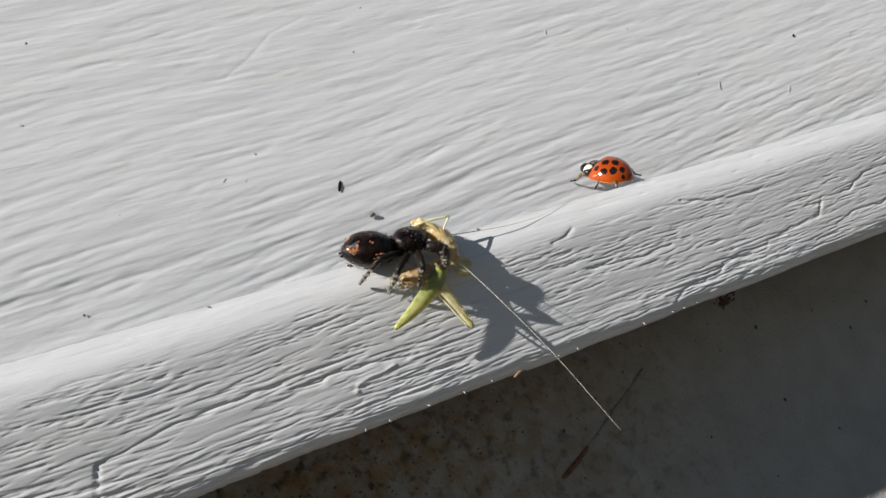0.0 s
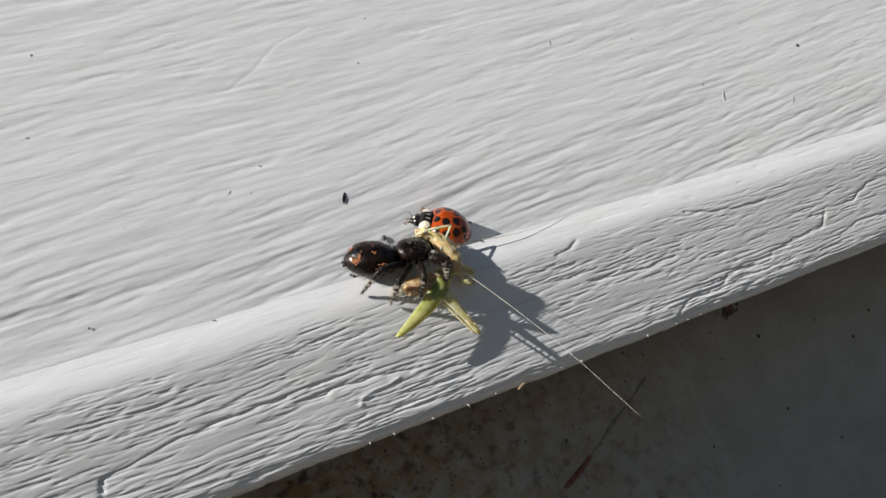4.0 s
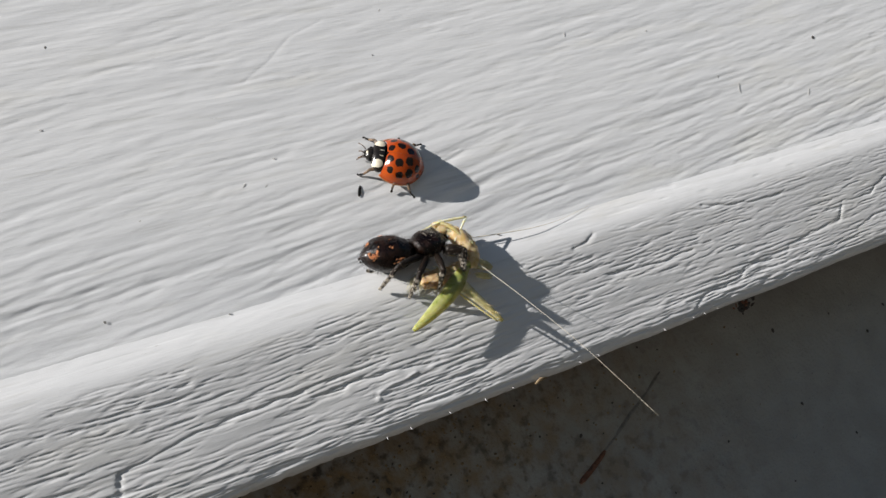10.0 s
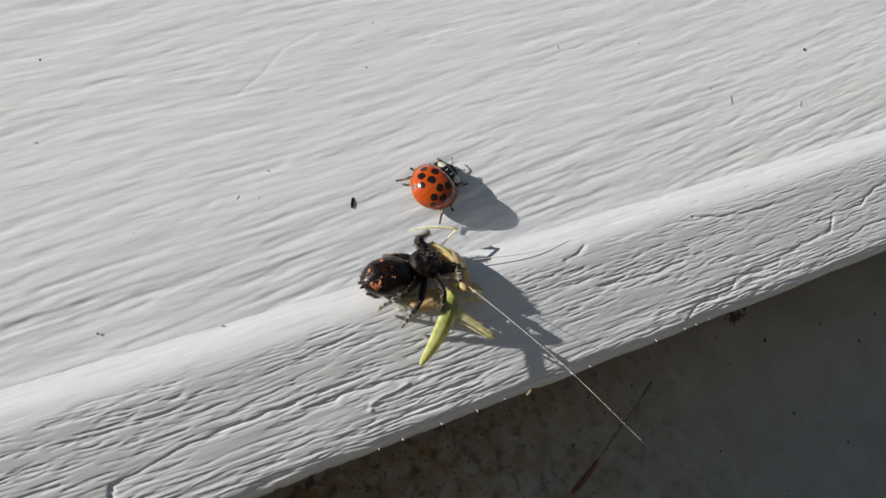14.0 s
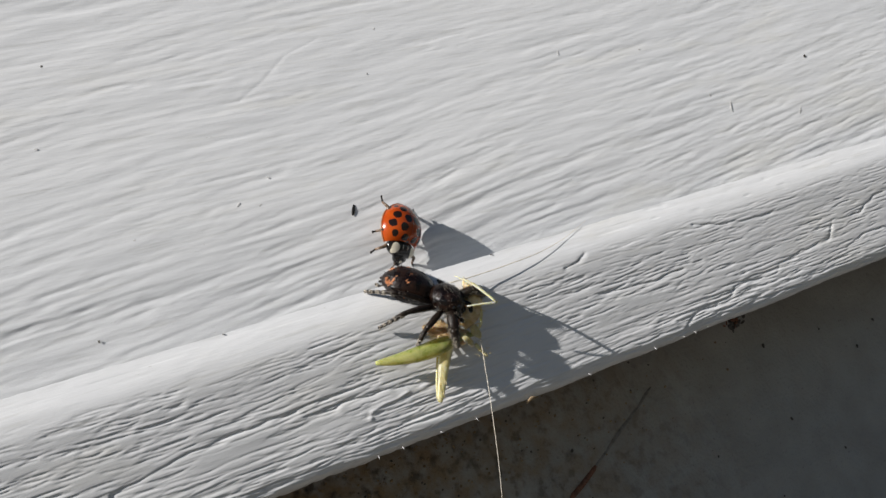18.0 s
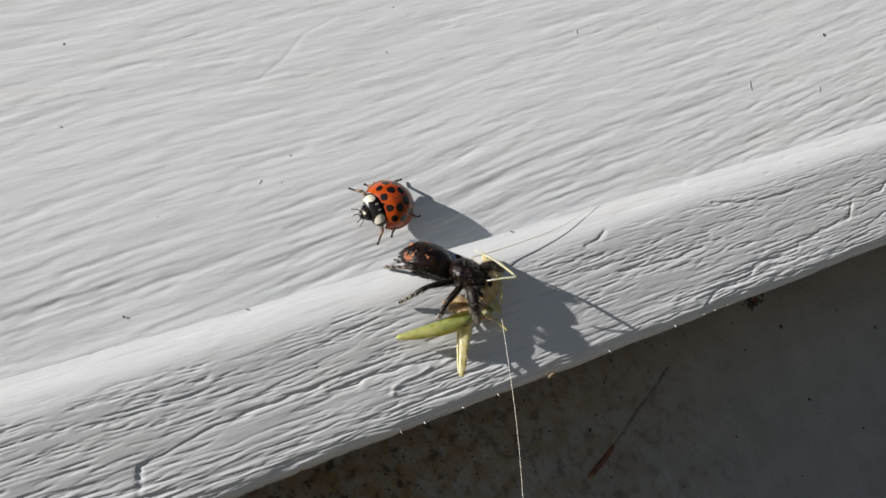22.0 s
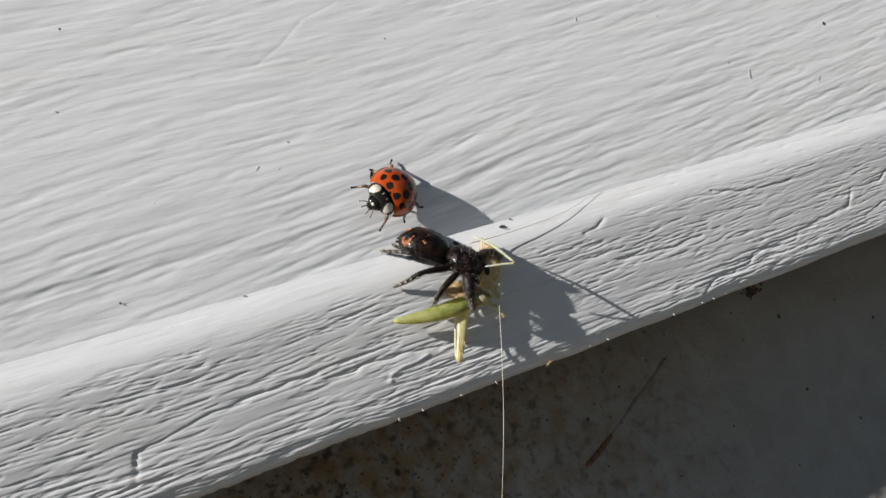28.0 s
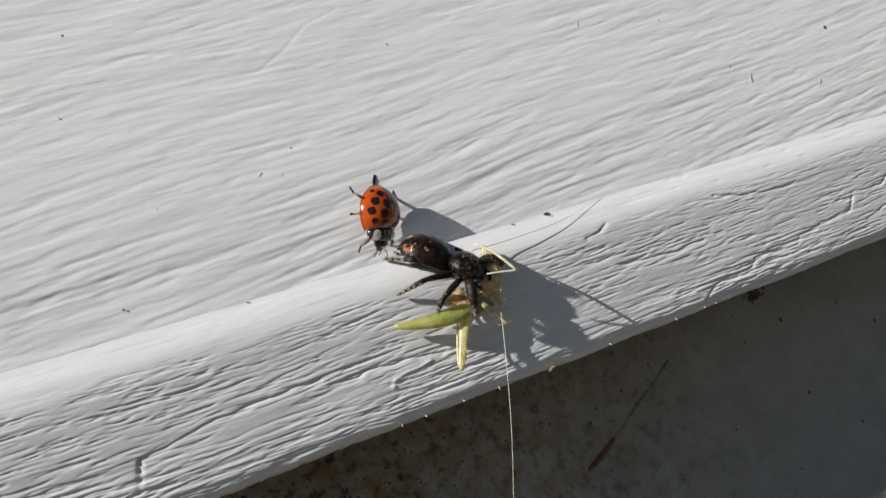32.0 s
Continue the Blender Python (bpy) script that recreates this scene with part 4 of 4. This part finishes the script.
    for name, material, n, size in (("dark_crumbs", SPECK, 22, 0.34), ("rusty_crumbs", RUST, 10, 0.26)):
        bm = bmesh.new()
        for _ in range(n):
            blob(bm, (rng.gauss(0, 0.8), rng.gauss(0, 0.4), rng.gauss(-0.1, 0.4)), [size * rng.uniform(0.3, 1.3) for _ in range(3)], (rng.uniform(0, 180), rng.uniform(0, 180), 0), 8, 6, 0.6)
        part(name, bm, material, clod)
    bm = bmesh.new()
    for _ in range(300):
        x = min(60, -22 + abs(rng.gauss(0, 30)))
        z = -15.5 - abs(rng.gauss(0, 5.5))
        r = rng.uniform(0.07, 0.24)
        blob(bm, (x, 28.4 - r * 0.3, z), (r, r * 0.7, r * rng.uniform(0.6, 1)), (0, rng.uniform(0, 180), 0), 6, 5, 0.3)
    tagged(part("sand", bm, SAND), "ochre sand grains stuck to the shaded concrete", "sand", kind="stuff")
    bm = bmesh.new()
    for _ in range(80):
        x = min(62, -24 + abs(rng.gauss(0, 34)))
        z = -15.5 - abs(rng.gauss(0, 6))
        r = rng.uniform(0.06, 0.22)
        blob(bm, (x, 28.4 - r * 0.3, z), (r, r * 0.7, r * rng.uniform(0.6, 1)), (0, rng.uniform(0, 180), 0), 6, 5, 0.3)
    tagged(part("dark_sand", bm, SPECK), "dark crumbs among the sand on the concrete", "sand", kind="stuff")
    # loose silk above the spider
    for a, b in (((3.3, 8.4, 0.15), (3.0, 5.4, 1.4)), ((3.9, 7.8, 0.1), (3.6, 5.0, 1.3))):
        bm = bmesh.new()
        tube(bm, [(0, 0, 0), ((b[0] - a[0]), b[1] - a[1], b[2] - a[2])], 0.0035, 4)
        ob = part("silk_thread", bm, SILK)
        ob.matrix_world = on_face(a[0], a[1], 0, a[2])
        tagged(ob, "fine loose strand of white silk", "silk", "silk threads on the siding")


def build_mite():
    bm = bmesh.new()
    blob(bm, (0, 0, 0.22), (0.42, 0.24, 0.2), seg=14, rings=10)
    blob(bm, (0.42, 0, 0.2), (0.18, 0.15, 0.13), seg=10, rings=8)
    body = new("tiny_insect")
    tagged(body, "tiny dark insect creeping over the siding", "insect")
    part("body", bm, SPECK, body)
    for s in (1, -1):
        for x in (-0.2, 0.05, 0.3):
            bm = bmesh.new()
            tube(bm, [(x, 0.15 * s, 0.2), (x, 0.35 * s, 0.25), (x, 0.45 * s, 0.0)], 0.03, 5)
            part("leg", bm, SPECK, body)
    return body


build_debris()
LADYBUG, BUG_LEGS = build_ladybug()
LADYBUG.scale = (1.05, 1.05, 1.05)
SPIDER, SPIDER_LEG_PARTS, SPIDER_ABDOMEN = build_spider()
SPIDER.scale = (1.07, 1.07, 1.07)
PREY, PREY_PARTS = build_prey()
PREY.scale = (1, 1, 0.8)
MITE = build_mite()
MITE.scale = (0.75, 0.75, 0.75)


def stand(x, z, turn, lift, tip, bow):
    """The beetle's pose on the upper face: lifted where it climbs along the ledge, tipped where it leans along the board."""
    l, k, b = radians(lift), radians(tip), radians(bow)
    nrm, right = Vector((0, -math.cos(l), math.sin(l))), Vector((1, 0, 0))
    up = nrm.cross(right)
    nrm, right = nrm * math.cos(k) + right * math.sin(k), right * math.cos(k) - nrm * math.sin(k)
    ahead = right * math.cos(radians(turn)) + up * math.sin(radians(turn))
    ahead, nrm = ahead * math.cos(b) - nrm * math.sin(b), nrm * math.cos(b) + ahead * math.sin(b)
    m = Matrix((ahead, nrm.cross(ahead), nrm)).transposed().to_4x4()
    m.translation = Vector((x, face_y(max(z, 1.3)) - 0.08 - 2.6 * math.sin(l) - 1.1 * math.sin(k) - 1.1 * math.sin(b), z)) * MM
    return m


def motions():
    # lady beetle: seconds, x, z, heading, lift of its back, tip of its back along the board, bow of its head
    rows = [
        (0, 34.14, 3.11, 118, 45, 0, 0), (0.35, 30.6, 2.97, 161, 47, 0, 0), (0.7, 27.4, 2.63, 171, 55, 0, 0), (1, 25.6, 2.54, 177, 60, 0, 0),
        (1.2, 20.64, 2.13, 176, 62, 0, 0), (1.4, 15.04, 2.03, 177, 62, 0, 0), (1.7, 10.48, 1.86, 171, 60, 0, 0), (2, 9.96, 2.18, 165, 55, 0, 0),
        (2.2, 10.05, 2.05, 151, 48, 0, 0), (2.5, 9.97, 3.04, 140, 36, 0, 0), (3, 10.26, 4.25, 125, 22, 10, 0), (3.5, 9.14, 3.57, 154, 26, 4, 0),
        (4.5, 10.2, 4.68, 136, 20, 10, 0), (5.5, 9.97, 5.83, 125, 12, 22, 0), (6, 9.47, 6.57, 100, 6, 28, 0), (6.5, 9.06, 7.31, 99, 3, 24, 0),
        (7, 8.76, 8.79, 115, 0, 17, 0), (7.5, 8.43, 9.6, 150, 0, 8, 0), (8, 7.27, 11.14, 141, 0, 5, 0), (8.5, 7.15, 11.67, 139, 0, 2, 0),
        (9, 5.33, 13.03, 144, 0, 0, 0), (9.5, 4.95, 12.07, 167, 0, 0, 0), (10, 5.28, 13.15, 151, 0, 0, 0), (10.5, 6.04, 11.68, 190, 0, 0, 0),
        (11, 6.54, 11.59, 239, 0, 4, 4), (11.5, 8.25, 12.44, 286, 0, 8, 8), (12, 9.3, 14.48, 348, 0, 0, 4), (12.5, 8.47, 14.83, 356, 0, 0, 4),
        (13, 9.48, 16.34, 387, 0, 0, 4), (13.5, 11.26, 15.94, 387, 0, 0, 4), (14, 9.86, 10.36, 386, 0, 0, 4), (14.5, 10.62, 11.23, 398, 0, 0, 4),
        (15.2, 10.15, 10.13, 368, 0, 0, 4), (15.9, 8.25, 8.9, 334, 0, 5, 9), (16.5, 6.55, 8.04, 294, 0, 12, 13), (17, 5.63, 8.18, 275, 0, 19, 16),
        (17.5, 4.08, 7.7, 259, 0, 26, 16), (18, 3.5, 7.31, 250, 0, 30, 16), (18.5, 1.72, 7.93, 243, 0, 30, 16), (19, -0.19, 7.95, 236, 0, 29, 16),
        (19.5, -0.07, 7.29, 225, 0, 30, 16), (20, -0.13, 7.83, 218, 0, 30, 15), (21, -0.09, 8.05, 226, 0, 29, 14), (22, 0.27, 8.38, 189, 0, 24, 14),
        (23, 0.5, 7.75, 212, 0, 28, 13), (24, 0.42, 7.83, 212, 0, 28, 12), (25, 0.12, 8.1, 209, 0, 26, 12), (25.5, -0.55, 7.78, 213, 0, 26, 12),
        (26.5, 0.28, 8.02, 205, 0, 26, 11), (27.5, 1, 8.19, 199, 0, 24, 10), (28, 0.92, 8.24, 198, 0, 24, 10), (28.5, 0.72, 8.39, 194, 0, 21, 9),
        (29, 0.16, 8.64, 191, 0, 17, 8), (29.5, 0.1, 8.54, 195, 0, 15, 6), (30, -1.08, 8.99, 174, 0, 9, 5), (30.5, -1.3, 9.81, 167, 0, 3, 4),
        (31, -2.03, 7.87, 217, 0, 20, 12), (31.5, -1.64, 8.02, 250, 0, 26, 16), (32, -1.91, 7.21, 265, 0, 29, 20)]
    walk(LADYBUG, [(t, stand(*row)) for t, *row in rows])
    for k, leg in enumerate(BUG_LEGS):
        home = leg.location.copy()
        swing = []
        for i, (t, x, z, a, *_) in enumerate(rows):
            j = max(i - 1, 0)
            go = math.hypot(x - rows[j][1], z - rows[j][2]) + abs(a - rows[j][3]) / 30
            s = (1 if (i + k) % 2 else -1) * min(16, 5 + 6 * go)
            swing.append((t, Matrix.Translation(home) @ pose(0, 0, 0, 0, 0, s)))
        walk(leg, swing)
    # spider: seconds, x, z, heading, lift of its back, height off the board
    rows = [
        (0, 1.31, 0.01, -9, 34, -0.55), (3.5, 1.29, 0.24, -11.7, 34, -0.55), (6, 1.09, 0.53, -6.2, 34, -0.55), (9, 1.13, 0.47, -5.5, 33, -0.55),
        (10.5, 1.11, 0.42, -6.3, 32, -0.55), (11.5, 0.77, 0.34, -9.7, 24, -0.55), (12.5, 1.28, 0.28, -0.3, 12, -0.55),
        (13, 1.18, 0.46, 1.1, 10, -0.55), (14.5, 1.6, 0.06, 0.3, 10, -0.55), (16.5, 4.4, 0.31, -44.5, 25, -1.7), (17, 3.62, -2.74, -62.2, 26, -1.7),
        (20, 3.19, -2.44, -62, 26, -1.7), (23, 3.16, -2.48, -61.5, 26, -1.7), (25, 3.22, -2.36, -61.5, 26, -1.7), (28, 3.1, -2.39, -64.1, 26, -1.7),
        (32, 2.98, -2.43, -62.7, 26, -1.7)]
    walk(SPIDER, [(t, on_face(x, z, a, out + 0.6 * math.sin(radians(lift)), lift)) for t, x, z, a, lift, out in rows])
    # the abdomen swings about the waist
    waist = Vector((-0.3, 0, 2.2)) * MM
    walk(SPIDER_ABDOMEN, [(t, Matrix.Translation(waist) @ pose(0, 0, 0, 0, 0, a) @ Matrix.Translation(-waist)) for t, a in ((0, 0), (14.5, 0), (16.5, 22), (32, 22))])
    for (upper, lower), (side, hip, rest, early, raised) in zip(SPIDER_LEG_PARTS, SPIDER_LEGS):
        size = leg_size(hip, rest)
        low = Vector((0, 0.9, 0.45)) if side > 0 else Vector((0, -0.4, 1))       # knees out to the side, or up
        if side < 0 and hip[0] > 2:
            low = Vector((1, -0.35, 0.1))                                        # the fore leg hugs the prey
        steep = Vector((0, 0.5 * side, 1))
        if side > 0 and hip[0] < 0.5:
            low = steep = Vector((0, -0.35, -1))                                # the far hind leg is tucked under the abdomen
        high = Vector((-1, 0.8, 0.2)) if side > 0 and hip[0] > 2 else low
        stops = ((0, early, low), (10.8, early, low), (12.5, raised, high), (14.5, raised, high), (16.5, rest, steep), (32, rest, steep))
        one, two = [], []
        for (t0, p0, f0), (t1, p1, f1) in zip(stops, stops[1:]):
            for k in range(6):
                u = k / 6
                pole = f0.lerp(f1, u)
                h, knee, toe = bend(hip, Vector(p0).lerp(Vector(p1), u), size, pole)
                one.append((t0 + (t1 - t0) * u, aim(h, knee - h)))
                two.append((t0 + (t1 - t0) * u, aim(knee, toe - knee)))
        walk(upper, one + [(32, one[-1][1])])
        walk(lower, two + [(32, two[-1][1])])
    # prey: seconds, x, z, turn
    rows = [
        (0, 5.74, -1.77, -4.8), (3.5, 5.8, -1.33, -5.4), (6, 5.9, -1.31, -4.7), (9, 5.82, -1.32, -5.7), (10.5, 5.78, -1.46, -5.7),
        (12.5, 5.2, -2.48, -11.4), (13, 5.07, -2.28, -8.5), (14.5, 5.49, -2.56, -8.8), (16.5, 6.99, -4.75, -33.1), (17, 5.86, -6.82, -48.1),
        (20, 5.32, -6.6, -47.6), (23, 5.48, -6.61, -47.7), (25, 5.52, -6.49, -47.7), (28, 5.43, -6.47, -48.3), (32, 5.25, -6.59, -48.2)]
    walk(PREY, [(t, on_face(x, z, a, -0.4, 12)) for t, x, z, a in rows])
    swing = {"wing": ((0, 2), (10.5, 1), (12.8, 18), (14.5, 18), (16.5, 13), (28, 12), (32, 10)), "hind": ((0, -7), (3.5, -2), (9, 4), (12.8, 17), (14.5, 17), (16.5, -11), (32, -10)),
             "feeler": ((0, -6.4), (3.0, 0.4), (6, 4.8), (9, 1.5), (10.8, 2), (12, 10.5), (13, 6.3), (14.5, 2), (16.5, -1.5), (20, -2.2), (23, -4.1), (28, -7.9), (30, -3), (32, -5.5))}
    for name, turns in swing.items():
        ob = PREY_PARTS[name]
        base = ob.location.copy()
        slide = (lambda t: float(np.interp(t, (14.5, 16.5), (0, 1)))) if name != "hind" else (lambda t: 0.0)
        shift = Vector((0.33, 0.37, 0) if name == "feeler" else (-0.75, -0.8, 0)) * MM
        home = lambda t: Matrix.Translation(base + shift * slide(t))
        rise = (lambda t: float(np.interp(t, (14.5, 16.5), (0, -11)))) if name == "wing" else (lambda t: 0.0)
        walk(ob, [(t, home(t) @ pose(0, 0, 0, 0, 0, a) @ Matrix.Rotation(radians(rise(t)), 4, Vector((0.53, -0.85, 0)))) for t, a in turns])
    # in the spider's new grip the chest slides up against its head, and the prey's own head sinks behind
    for name, to in (("thorax", (-1.6, 0.9, 1.0)), ("head", (0.6, -1.3, -0.8))):
        slid = Matrix.Translation(Vector(to) * MM)
        walk(PREY_PARTS[name], [(0, Matrix()), (14.5, Matrix()), (16.5, slid), (32, slid)])
    # fore leg and side feeler: seconds, root, far end, in the prey's space
    for name, back, rows in (("fore", Vector((-5.2, 0.1, -0.9)), [(0, (1.93, 3.95, 3.9), (-1.85, 3.48, 3.6)), (10.5, (1.6, 4.3, 3.9), (-1.9, 4.0, 3.6)),
        (12.8, (1.8, 5.6, 3.9), (-2.6, 6.2, 3.6)), (14.5, (1.8, 5.6, 3.9), (-2.6, 6.2, 3.6)), (16.5, (1.38, 2.63, 6.2), (-4.49, 3.44, 6.0)), (32, (1.38, 2.63, 6.2), (-4.49, 3.44, 6.0))]),
                             ("side", Vector((1, 0, 0)), [(0, (1.03, 2.55, 1.89), (15.13, 3.34, 0.77)), (10.5, (1.03, 2.55, 1.89), (15.13, 3.34, 0.77)), (12.8, (1.03, 2.55, 1.89), (15.13, 3.34, 0.77)), (14.5,
        (1.03, 2.55, 1.89), (15.13, 3.34, 0.77)), (16.5, (-1.88, 5.30, 4.46), (9.42, 21.41, 2.95)), (32, (-1.88, 5.30, 4.46), (9.42, 21.41, 2.95))])):
        walk(PREY_PARTS[name], [(t, Matrix.Translation(Vector(a) * MM) @ back.rotation_difference(Vector(b) - Vector(a)).to_matrix().to_4x4()) for t, a, b in rows])
    crawl = [(0, 2.6, 7.0, 200), (3.5, 2.9, 7.4, 230), (4.6, 3.0, 3.2, 280), (24.5, 3.0, 2.0, 300), (25.0, 3.4, 0.6, 320), (25.6, 4.0, 0.6, 340), (27.5, 9.6, 0.2, 350), (28.5, 11.0, 0.1, 0), (30, 12.4, 0.5, 5), (32, 16.6, 0.8, 5)]
    walk(MITE, [(t, on_face(x, z, a, 0.0)) for t, x, z, a in crawl])


motions()
